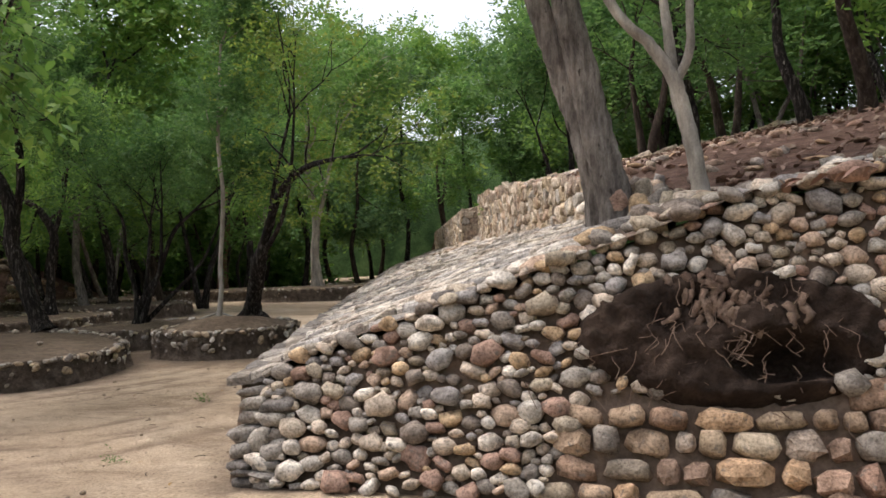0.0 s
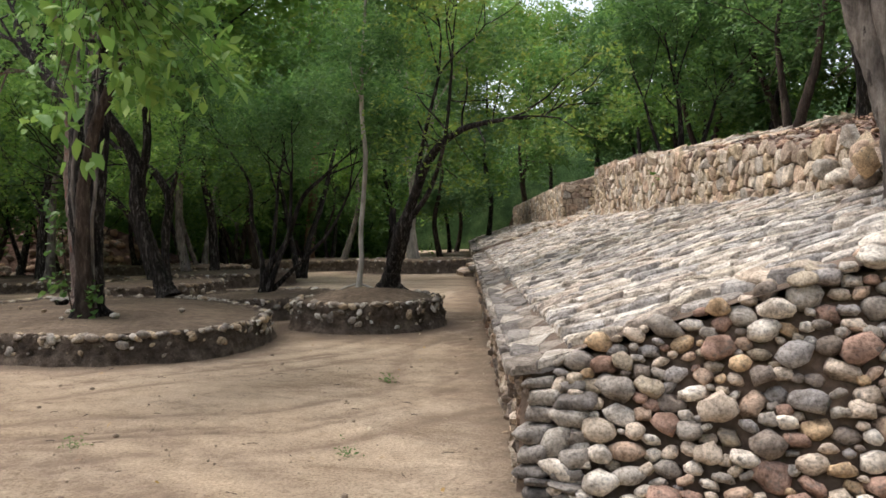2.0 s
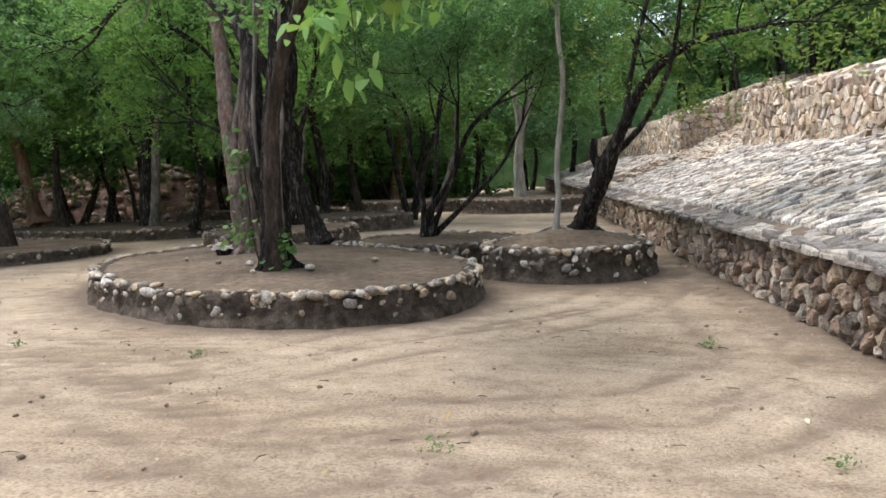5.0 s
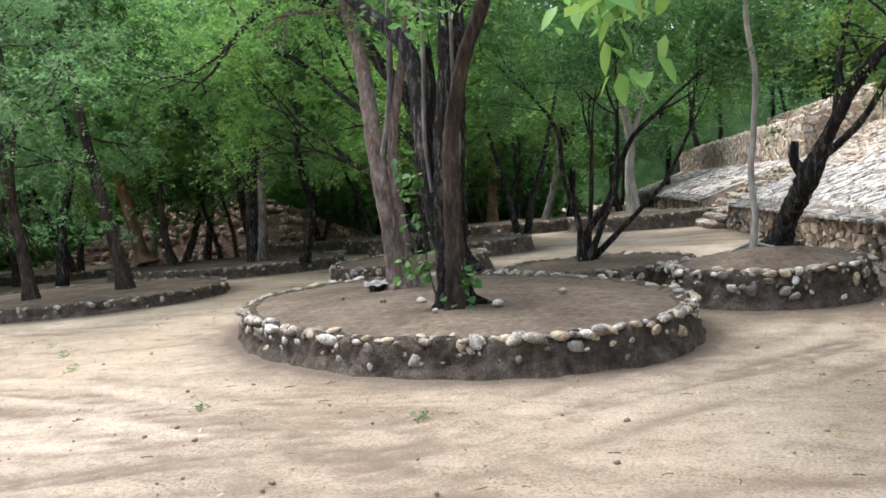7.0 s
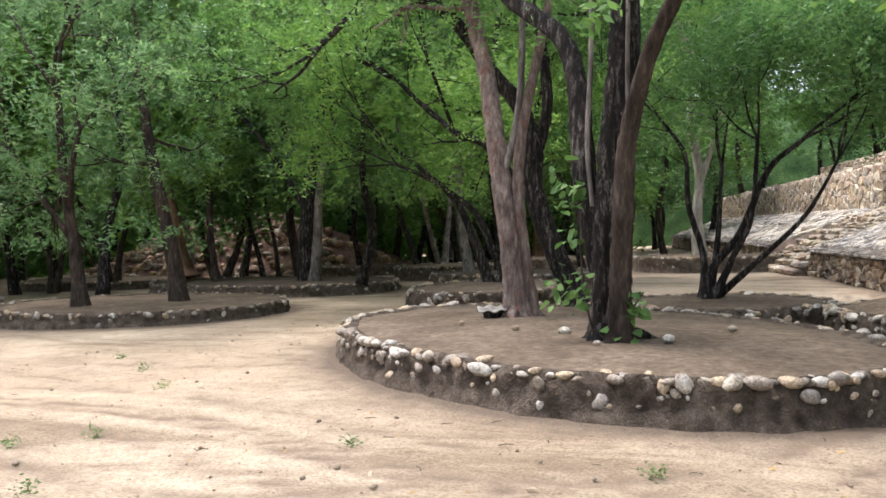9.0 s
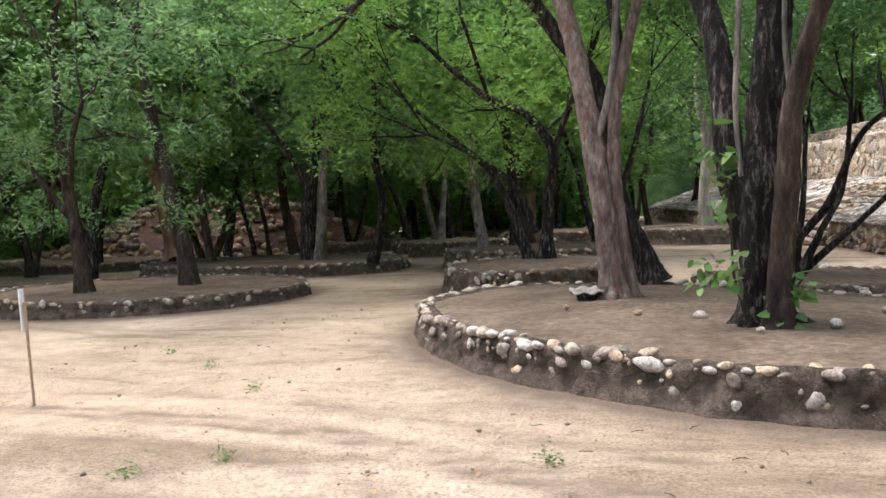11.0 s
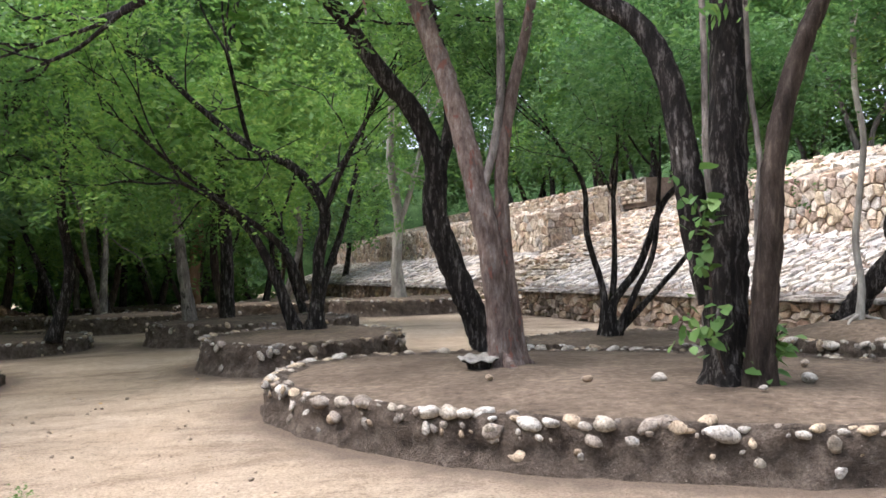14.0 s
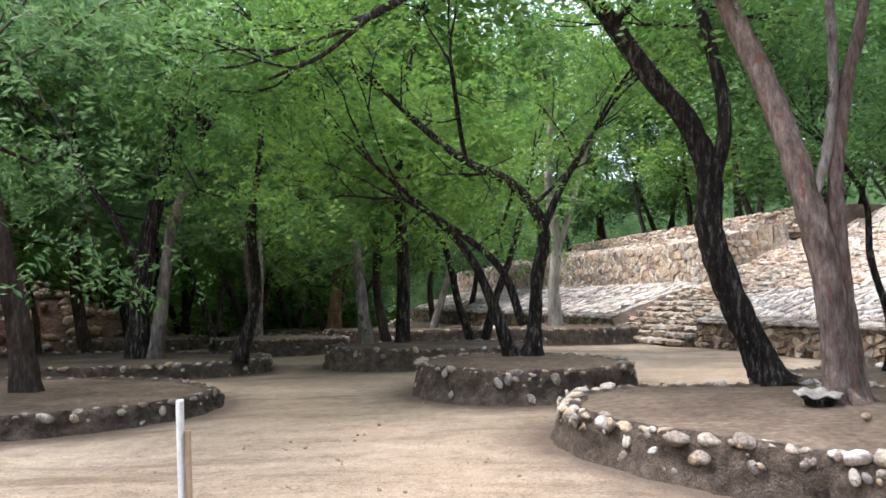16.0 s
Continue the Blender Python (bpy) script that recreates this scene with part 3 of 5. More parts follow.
near_x = np.concatenate([np.arange(-34, -13.9, 0.4), np.arange(-13.8, 2.21, 0.11), np.arange(2.4, 8.01, 0.4)])
near_y = np.concatenate([np.arange(-6, 1.9, 0.4), np.arange(2.0, 14.01, 0.11), np.arange(14.3, 34.01, 0.4)])
far = np.array([3, 8, 16, 30, 60, 120, 300, 900, 2500.0])
gx = np.concatenate([-34 - far[::-1], near_x, 8 + far])
gy = np.concatenate([-6 - far[::-1], near_y, 34 + far])
wheel_at = [wheel_worn(x, y) for y in gy for x in gx]
gv = [(x, y, ground_height(x, y) - 0.014 * w) for (x, y), w in zip(((x, y) for y in gy for x in gx), wheel_at)]
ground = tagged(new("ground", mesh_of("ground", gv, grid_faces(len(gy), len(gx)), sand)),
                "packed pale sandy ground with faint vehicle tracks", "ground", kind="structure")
ground.data.attributes.new("foot_dark", "FLOAT", "POINT").data.foreach_set("value", [foot_darkness(x, y) for y in gy for x in gx])
ground.data.attributes.new("wheel", "FLOAT", "POINT").data.foreach_set("value", wheel_at)

# ---------------------------------------------------------------- terraced stone platform
# u runs into the platform from its lower wall, v along that wall from the near corner.
CORNER, ALONG, INTO = Vector((1.08, 4.40, 0)), Vector((-0.2534, 0.9673, 0)), Vector((0.9673, 0.2534, 0))
UPPER, END, STAIR0, STAIR1, GAP0, GAP1 = 3.3, 57.0, 21.4, 26.3, 18.3, 26.0


def soft(x, a, b):
    t = min(1.0, max(0.0, (x - a) / (b - a)))
    return t * t * (3 - 2 * t)


def plan(u, v, z):
    return CORNER + INTO * u + ALONG * v + Vector((0, 0, z))


def upper_top(v):
    return 1.76 + 0.58 * soft(v, 0.4, 4.4) + 0.38 * soft(v, 4.4, 11) + 0.36 * soft(v, 11, 18)


def platform_height(u, v):
    z = 0.70 + 0.335 * min(u, UPPER)
    if STAIR0 < v < STAIR1:
        z = min(z, 0.5 * (u + 0.55) - 0.1)
    if u > UPPER:
        beyond = u - UPPER
        top = upper_top(v) if not GAP1 < v else 3.1
        z = top + 0.19 * min(beyond, 7) + 0.03 * max(0, beyond - 7)
        if GAP0 < v < GAP1:
            z = min(z, 1.75 + 0.42 * beyond)
    return z


def start_v(u):
    return -0.262 * u + 0.15


# the body of the platform, one sheet over slope, upper step and mound
us = np.concatenate([np.linspace(0.0, UPPER - 0.02, 14), np.linspace(UPPER + 0.02, 14, 30), [20, 30, 60]])
ss = np.concatenate([np.linspace(0, 6, 31), np.linspace(6.3, END, 130)])
rows = []
for s in ss:
    for u in us:
        v = start_v(u) * max(0.0, 1 - s / 6) + s
        rough = 0.05 * noise.noise(Vector((u * 1.3, v * 1.3, 1))) * (1 if u > UPPER else 0.25)
        rows.append(plan(u, v, platform_height(u, v) + rough))
body = mesh_of("platform_body", rows, grid_faces(len(ss), len(us)), mortar)
body.materials.append(litter)
quads_u = np.tile((us[:-1] > UPPER - 0.1), len(ss) - 1)
body.polygons.foreach_set("material_index", quads_u.astype(np.int32))
platform = tagged(new("platform_slope", body), "sloping earth body of a terraced stone platform under dry brown leaf litter", "platform", kind="structure")


def slope_fn(a, b, h):
    v = start_v(a) * max(0.0, 1 - b / 6) + b
    return plan(a, v, platform_height(a, v)) + Vector((0, 0, h))


def lower_fn(a, b, h):
    return plan(-h - 0.03 * (0.7 - b), a, b)


def upper_fn(a, b, h):
    return plan(UPPER - h - 0.02, a, b)


def box_between(name, fn, a0, a1, b0, b1, deep, material, parent, n=24):
    """A thick slab behind a wall's face."""
    v, f = [], []
    for i in range(n + 1):
        a = a0 + (a1 - a0) * i / n
        for b, h in ((b0, 0), (b1, 0), (b1, -deep), (b0, -deep)):
            v.append(fn(a, b, h))
    for i in range(n):
        f += [(i * 4 + k, i * 4 + (k + 1) % 4, i * 4 + 4 + (k + 1) % 4, i * 4 + 4 + k) for k in range(4)]
    f += [(0, 1, 2, 3), (n * 4, n * 4 + 3, n * 4 + 2, n * 4 + 1)]
    return piece(name, mesh_of(name, v, f, material, False), parent)


def wall(name, label, place=(0, 0, 0)):
    return tagged(new(name), label, "stone wall", kind="structure")


# lower retaining wall
wall_lower = wall("wall_1", "low retaining wall of rough brown and grey field stones in mud mortar")
for a0, a1 in ((0.12, STAIR0), (STAIR1, END)):
    box_between("core", lower_fn, a0, a1, -0.1, 0.66, 0.3, mortar, wall_lower)
masonry(wall_lower, lower_fn, (0.1, 8.0, -0.03, 0.64), (0.135, 0.165), (stone_wall, stone_wall_far), lambda a, b: a < 8, gap=0.02,
        thick=(0.025, 0.095), dome=0.02, tilt=0.14, seed=3, jitter=0.48, cut=True)
masonry(wall_lower, lower_fn, (8.0, STAIR0, -0.03, 0.64), (0.22, 0.16), (stone_wall, stone_wall_far), None, gap=0.011, thick=(0.02, 0.08), dome=0.02, seed=4, tilt=0.16, jitter=0.47)
masonry(wall_lower, lower_fn, (STAIR1, END, -0.03, 0.64), (0.34, 0.2), (stone_wall, stone_wall_far), None, gap=0.011, thick=(0.015, 0.06), seed=5)

# flat capping slabs on its edge
coping = tagged(new("wall_coping"), "row of thin overhanging grey capping slabs on the retaining wall", "coping", kind="structure")


def coping_fn(a, b, h):
    return plan(b, a, 0.655 + 0.335 * max(0, b) * 0.8 + h)


for k, (a0, a1) in enumerate(((0.1, STAIR0), (STAIR1, END))):
    for layer in range(2):
        masonry(coping, lambda a, b, h, lift=0.03 * layer: coping_fn(a, b, h + lift), (a0, a1, -0.15 + 0.05 * layer, 0.26), (0.24 + 0.1 * layer, 0.2),
                (stone_coping, stone_coping_far), lambda a, b: a < 9, name="slab", gap=-0.008, thick=(0.018, 0.036), dome=0.03, tilt=0.06, cut=False, seed=11 + k * 2 + layer, limit=70)

# slabs set on the slope
slope = tagged(new("paving"), "sloping bed of flat grey and tan flagstones set like shingles", "paving", kind="structure")
masonry(slope, slope_fn, (0.2, UPPER, 0.1, 6.0), (0.33, 0.142), (stone_slab, stone_slab_far), lambda a, b: a < 2.9 and b < 5.2, name="slab", gap=0.022,
        thick=(0.02, 0.06), dome=0.05, tilt=0.06, seed=21, jitter=0.38, cut=True, lean=-0.05,
        keep=lambda a, b: b > min(1.9, 0.3 + 0.45 * max(0, a - 1.6)) or a < 1.5)
masonry(slope, slope_fn, (0.2, UPPER, 6.0, STAIR0), (0.35, 0.16), (stone_slab, stone_slab_far), None, name="slab", gap=0.024, thick=(0.025, 0.065), dome=0.05, tilt=0.08, seed=22, jitter=0.4, lean=-0.05, cut=True)
masonry(slope, slope_fn, (0.2, UPPER, STAIR1, END), (0.5, 0.24), (stone_slab, stone_slab_far), None, name="slab", gap=0.008, thick=(0.02, 0.05), dome=0.08, tilt=0.1, seed=23, lean=-0.07)

# upper wall, broken down towards the near end
wall_upper = wall("wall_2", "upper terrace wall of pale fitted field stones, broken down at one end")
masonry(wall_upper, upper_fn, (2.3, 9.3, 1.74, 2.95), (0.21, 0.21), (stone_pale, stone_pale_far), lambda a, b: True, gap=0.012, thick=(0.02, 0.065), dome=0.08,
        tilt=0.12, cut=True, seed=31, keep=lambda a, b: b < upper_top(a) + 0.04, limit=240)
masonry(wall_upper, upper_fn, (9.3, GAP0, 1.74, 3.12), (0.2, 0.22), (stone_pale, stone_pale_far), lambda a, b: False, gap=0.012, thick=(0.02, 0.065), dome=0.08,
        tilt=0.13, seed=32, keep=lambda a, b: b < upper_top(a) + 0.05)
masonry(wall_upper, upper_fn, (GAP1, END, 1.74, 3.15), (0.32, 0.27), (stone_pale, stone_pale_far), None, gap=0.012, thick=(0.02, 0.07), seed=33)
for a0 in range(2, 18, 2):
    box_between("core", upper_fn, a0, min(a0 + 2, GAP0), 1.6, upper_top(a0) - 0.03, 0.4, mortar, wall_upper, 4)
box_between("core", upper_fn, GAP1, END, 1.7, 3.08, 0.4, mortar, wall_upper)


def return_fn(a, b, h):
    return plan(UPPER + a, GAP0 + h + 0.02, b)


masonry(wall_upper, return_fn, (-0.05, 2.6, 1.7, 3.2), (0.26, 0.22), (stone_pale, stone_pale_far), lambda a, b: True, seed=34, gap=0.012, limit=60,
        keep=lambda a, b: b > 1.7 + 0.42 * a - 0.1)
box_between("core", return_fn, 0, 2.8, 1.5, 3.1, 0.3, mortar, wall_upper, 6)


def return2_fn(a, b, h):
    return plan(UPPER + a, GAP1 - h - 0.02, b)


masonry(wall_upper, return2_fn, (-0.05, 2.6, 1.7, 3.12), (0.28, 0.24), (stone_pale, stone_pale_far), None, seed=35, gap=0.012)
box_between("core", return2_fn, 0, 2.8, 1.5, 3.06, 0.3, mortar, wall_upper, 6)

# second slope above the upper wall, bedded with loose flags, and a low wall on top of it
upper_slope = tagged(new("upper_paving"), "upper slope bedded with pale rough flagstones and earth", "paving", kind="structure")
masonry(upper_slope, slope_fn, (UPPER + 0.02, 9.5, 10.0, END), (0.5, 0.26), (stone_pale, stone_pale_far), None, name="slab", gap=0.02, thick=(0.02, 0.08), dome=0.15,
        tilt=0.15, seed=41, keep=lambda a, b: noise.noise(Vector((a * 0.5, b * 0.5, 9))) > -0.1 - 0.05 * (b - 12))
wall_top = wall("wall_3", "low wall of flat stones along the top tier")


def top_fn(a, b, h):
    return plan(6.3 - h, a, b)


masonry(wall_top, top_fn, (24.5, 44, 3.35, 4.2), (0.36, 0.14), (stone_pale, stone_pale_far), None, gap=0.01, thick=(0.02, 0.09), seed=43)
box_between("core", top_fn, 24.5, 44, 3.2, 4.18, 3.0, mortar, wall_top)

# far end of the platform
wall_far = wall("wall_4", "far end wall of the stone platform")


def far_fn(a, b, h):
    return plan(a, END + h, b)


v_far, f_far = [], []
for i, u in enumerate(np.linspace(0, 14, 30)):
    v_far += [plan(u, END, -0.1), plan(u, END, platform_height(u, END) + 0.03)]
f_far = [(2 * i, 2 * i + 2, 2 * i + 3, 2 * i + 1) for i in range(29)]
piece("core", mesh_of("core", v_far, f_far, mortar, False), wall_far)

# stairs of rough blocks
stairs = tagged(new("stone_stairs"), "steep flight of rough dry-laid stone steps up the platform", "stairs", kind="structure")
rng = np.random.default_rng(51)
for i in range(10):
    z, u0 = 0.165 * (i + 1), -0.55 + 0.34 * i
    bm = bmesh.new()
    bmesh.ops.create_cube(bm, size=1.0)
    m = Matrix((( *INTO, 0), (*ALONG, 0), (0, 0, 1, 0), (0, 0, 0, 1))).transposed()
    m.translation = plan(u0 + 0.95, (STAIR0 + STAIR1) / 2, z / 2 - 0.06)
    bmesh.ops.transform(bm, matrix=m @ Matrix.Diagonal((1.7, STAIR1 - STAIR0, z - 0.02, 1)), verts=bm.verts)
    step = part("step", bm, mortar, stairs)
    v = STAIR0 + 0.1
    while v < STAIR1 - 0.1:
        w = rng.uniform(0.22, 0.5)
        p = plan(u0 + 0.16 + rng.uniform(-0.03, 0.03), v + w / 2, z - 0.06 + rng.uniform(-0.015, 0.015))
        q = m.to_3x3().to_4x4() @ Euler(tuple(rng.uniform(-0.08, 0.08, 3))).to_matrix().to_4x4()
        piece("stone", lumps_pale[rng.integers(8)], step, Matrix.Translation(p) @ q @ Matrix.Diagonal((rng.uniform(0.34, 0.46), w * 1.02, rng.uniform(0.13, 0.19), 1)))
        v += w
spots = []
for _ in range(900):
    u, v = rng.uniform(2.2, 6.8), rng.uniform(GAP0 + 0.2, GAP1 - 0.2)
    spots.append((plan(u, v, platform_height(u, v) + 0.03), rng.uniform((0.2, 0.12, 0.06), (0.42, 0.26, 0.16)),
                  Euler((rng.uniform(-0.3, 0.3), rng.uniform(-0.3, 0.3), rng.uniform(0, 6.3))).to_matrix().to_4x4()))
joined_stones(stairs, "rubble", stone_pale_far, lumps, rng, spots)

# ---------------------------------------------------------------- near end face of the platform
def face_top(x):
    return platform_height(max(0.0, (x - 1.08) * 0.967), 0.0)


def face_point(x, z, out=0.0):
    """On the battered end face; out: towards the walker."""
    y = 4.25 - 0.09 * (x - 1.2) + 0.4 * z
    return Vector((x, y - out * 0.93, z + out * 0.37))


def hollow(x, z):
    """How deep the slumped earth recedes, where the stones have fallen out."""
    d = ((x - 4.15) / 0.85) ** 2 + ((z - 0.93) / 0.36) ** 2
    cave = ((x - 4.55) / 0.42) ** 2 + ((z - 0.80) / 0.16) ** 2
    return 0.10 * max(0, 1 - d) + 0.42 * max(0, 1 - cave)


end_wall = wall("wall_5", "battered end face of river cobbles and rough stones in mud mortar, partly slumped")
xs, zs = np.linspace(0.98, 8.5, 100), np.linspace(-0.05, 1, 26)
rows = []
for f in zs:
    for x in xs:
        top = face_top(x) - 0.03
        z = -0.08 + (top + 0.08) * max(0, f)
        rows.append(face_point(x, z, -0.05 - hollow(x, z) + 0.02 * noise.noise(Vector((x * 5, z * 5, 2)))))
for x in xs:
    p = face_point(x, face_top(x) - 0.03)
    rows.append(p + Vector((0, 0.6, 0.0)))
piece("core", mesh_of("core", rows, grid_faces(len(zs) + 1, len(xs)), mortar_warm), end_wall)

# slumped root-bound earth
rng = np.random.default_rng(61)
px, pz = np.linspace(3.22, 5.2, 60), np.linspace(0.5, 1.36, 40)
rows, fs = [], []
for z in pz:
    for x in px:
        edge = max(0.0, 1 - (((x - 4.2) / 1.0) ** 2 + ((z - 0.94) / 0.43) ** 2))
        lump = 0.10 * noise.noise(Vector((x * 4, z * 4, 5))) + 0.06 * noise.noise(Vector((x * 11, z * 11, 8))) + 0.03 * noise.noise(Vector((x * 29, z * 29, 4)))
        rows.append(face_point(x, z, -0.14 + 0.22 * min(1, edge * 2.5) + lump * min(1, edge * 4) - 1.15 * max(0, hollow(x, z) - 0.1)))
slump = tagged(new("slumped_earth", mesh_of("slumped_earth", rows, grid_faces(len(pz), len(px)), loam)),
               "dark root-bound earth slumped out of the broken stone face", "earth", kind="structure")
roots = Wood()
for i in range(95):
    x, z = rng.normal(4.25, 0.42), rng.normal(0.95, 0.17)
    p = np.array(face_point(x, z, 0.03 + rng.uniform(0, 0.08)))
    pts = [(*p, rng.uniform(0.0015, 0.0035))]
    for _ in range(3):
        p = p + np.array([rng.normal(0, 0.05), rng.normal(-0.02, 0.03), -rng.uniform(0.01, 0.07)])
        pts.append((*p, 0.002))
    roots.limb(pts, sides=4, steps=2)
piece("roots", roots.mesh("roots", root_mat), slump, label="pale dry hanging rootlets", kind="stuff")
stump_rows = Wood()
for i in range(60):
    x, z = rng.normal(4.2, 0.17), rng.normal(1.12, 0.09)
    p = np.array(face_point(x, z, 0.08))
    stump_rows.limb([(*p, 0.02), (*(p + [rng.normal(0, 0.03), -0.015, -0.04]), 0.022), (*(p + [rng.normal(0, 0.05), -0.015, -0.09]), 0.01)], sides=6, steps=2, rough=0.3)
piece("rotten_wood", stump_rows.mesh("rotten_wood", root_mat), slump, label="crumbling rotten pinkish wood", kind="stuff")

# stones of the end face: cobbles towards the low corner, squarer blocks on the other side
rng = np.random.default_rng(71)
def blocky_side(x, z):
    return (x > 3.05 + 0.5 * z and z < 0.62) or x > 5.15


masonry(end_wall, lambda a, b, h: face_point(a, b, h - 0.05), (5.3, 7.5, 0.0, 1.75), (0.24, 0.135), (stone_block, stone_block_far), None, gap=0.02,
        thick=(0.05, 0.11), dome=0.12, tilt=0.15, seed=72, cut=True, keep=lambda a, b: b < face_top(a) - 0.05)
z = 0.0
while z < 1.5:
    high = rng.uniform(0.1, 0.165)
    x = 2.95 + rng.uniform(0, 0.1)
    while x < 5.45:
        wide, tall = rng.uniform(0.11, 0.33), high * rng.uniform(0.75, 1.12)
        cx, cz = x + wide / 2, z + high / 2 + rng.normal(0, 0.012)
        if blocky_side(cx, cz) and hollow(cx, cz) < 0.012 and cz < face_top(cx) - 0.06:
            m = Matrix.Translation(face_point(cx, cz, rng.uniform(-0.05, 0.0))) @ Matrix.Rotation(radians(68), 4, "X") @ Matrix.Rotation(rng.normal(0, 0.15), 4, "Z")
            piece("stone", blocks[rng.integers(8)] if rng.random() < 0.6 else lumps[rng.integers(8)], end_wall, m @ Matrix.Diagonal((wide * 0.95, tall, rng.uniform(0.14, 0.22), 1)))
        x += wide + rng.uniform(0.005, 0.03)
    z += high
got = np.zeros((0, 3))
for k in range(16000):
    x = rng.uniform(1.02, 5.3)
    z = rng.uniform(0.02, face_top(x) + 0.02)
    size = max(0.05, rng.uniform(0.085, 0.185) * (1 - 0.6 * k / 16000))
    if blocky_side(x, z) or hollow(x, z) > 0.015 or x < 1.2:
        continue
    if len(got) and np.any((x - got[:, 0]) ** 2 * 0.85 + (z - got[:, 1]) ** 2 * 1.5 < (0.415 * (size + got[:, 2])) ** 2):
        continue
    got = np.vstack([got, (x, z, size)])
placed = [tuple(q) for q in got[:470]]
for n, (x, z, size) in enumerate(placed):
    flatter = rng.uniform(0.55, 0.95)
    p = face_point(x, z, rng.uniform(-0.03, 0.03))
    blocky = rng.random() < 0.42
    q = Matrix.Rotation(radians(68), 4, "X") @ Matrix.Rotation(rng.normal(0, 0.35), 4, "Z")
    m = Matrix.Translation(p) @ q @ Matrix.Diagonal((size * 1.12, size * flatter, size * 0.85, 1))
    piece("stone", lumps_grey[rng.integers(8)] if blocky else cobbles[rng.integers(9)], end_wall, m)
# flat stones laid one on another up the low corner
z = 0.0
while z < 0.64:
    t_high = rng.uniform(0.045, 0.12)
    for x in (1.1 + rng.uniform(-0.02, 0.03), 1.1 + rng.uniform(0.15, 0.26)):
        p = face_point(x, z + t_high / 2, -0.04 + rng.uniform(-0.02, 0.02))
        m = Matrix.Translation(p) @ Euler((rng.normal(0, 0.1), rng.normal(0, 0.11), rng.normal(-0.1, 0.3))).to_matrix().to_4x4()
        piece("stone", slates[rng.integers(8)], end_wall, m @ Matrix.Diagonal((rng.uniform(0.17, 0.24), rng.uniform(0.2, 0.28), t_high * 1.05, 1)))
    z += t_high

# rounded stones bedded over the shoulder and the top of the broken end
shoulder = tagged(new("bedded_stones"), "rounded tan and grey boulders bedded in earth over the broken shoulder", "stones", kind="structure")
placed = []
for k in range(5000):
    u, s = rng.uniform(1.3, 7.5), rng.uniform(-0.05, 2.1)
    if s > 0.35 + 0.42 * max(0, u - 1.7) or s > 1.9:
        continue
    size = rng.uniform(0.12, 0.3)
    if any((u - q[0]) ** 2 + (s - q[1]) ** 2 < (0.46 * (size + q[2])) ** 2 for q in placed):
        continue
    placed.append((u, s, size))
for u, s, size in placed[:230]:
    v = start_v(u) * max(0, 1 - s / 6) + s
    p = plan(u, v, platform_height(u, v) + 0.02)
    m = Matrix.Translation(p) @ Euler((rng.normal(-0.2, 0.2), rng.normal(0, 0.2), rng.uniform(0, 6.3))).to_matrix().to_4x4() @ Matrix.Diagonal((size * 1.15, size * 0.8, size * 0.5, 1))
    piece("stone", cobbles[rng.integers(9)] if rng.random() < 0.7 else lumps_grey[rng.integers(8)], shoulder, m)
# tumbled upright stones where the upper wall breaks off
for i in range(46):
    v = rng.uniform(0.9, 3.6)
    u = UPPER + rng.normal(0.0, 0.16)
    p = plan(u, v, platform_height(UPPER - 0.05, v) + rng.uniform(0.0, 0.35) * soft(v, 0.6, 2.5))
    m = Matrix.Translation(p) @ Euler((rng.normal(0.2, 0.3), rng.normal(0, 0.3), rng.uniform(0, 6.3))).to_matrix().to_4x4() @ Matrix.Diagonal((rng.uniform(0.13, 0.26), rng.uniform(0.12, 0.2), rng.uniform(0.14, 0.28), 1))
    piece("stone", lumps_grey[rng.integers(8)] if i % 2 else cobbles[rng.integers(9)], shoulder, m)
spots = []
for _ in range(260):
    u, v = UPPER + abs(rng.normal(0.4, 2.6)), rng.uniform(-1, 12)
    spots.append((plan(u, v, platform_height(u, v) + 0.01), rng.uniform((0.08, 0.06, 0.03), (0.26, 0.2, 0.12)),
                  Euler((rng.uniform(-0.3, 0.3), rng.uniform(-0.3, 0.3), rng.uniform(0, 6.3))).to_matrix().to_4x4()))
joined_stones(shoulder, "loose_stones", stone_field_far, lumps, rng, spots)


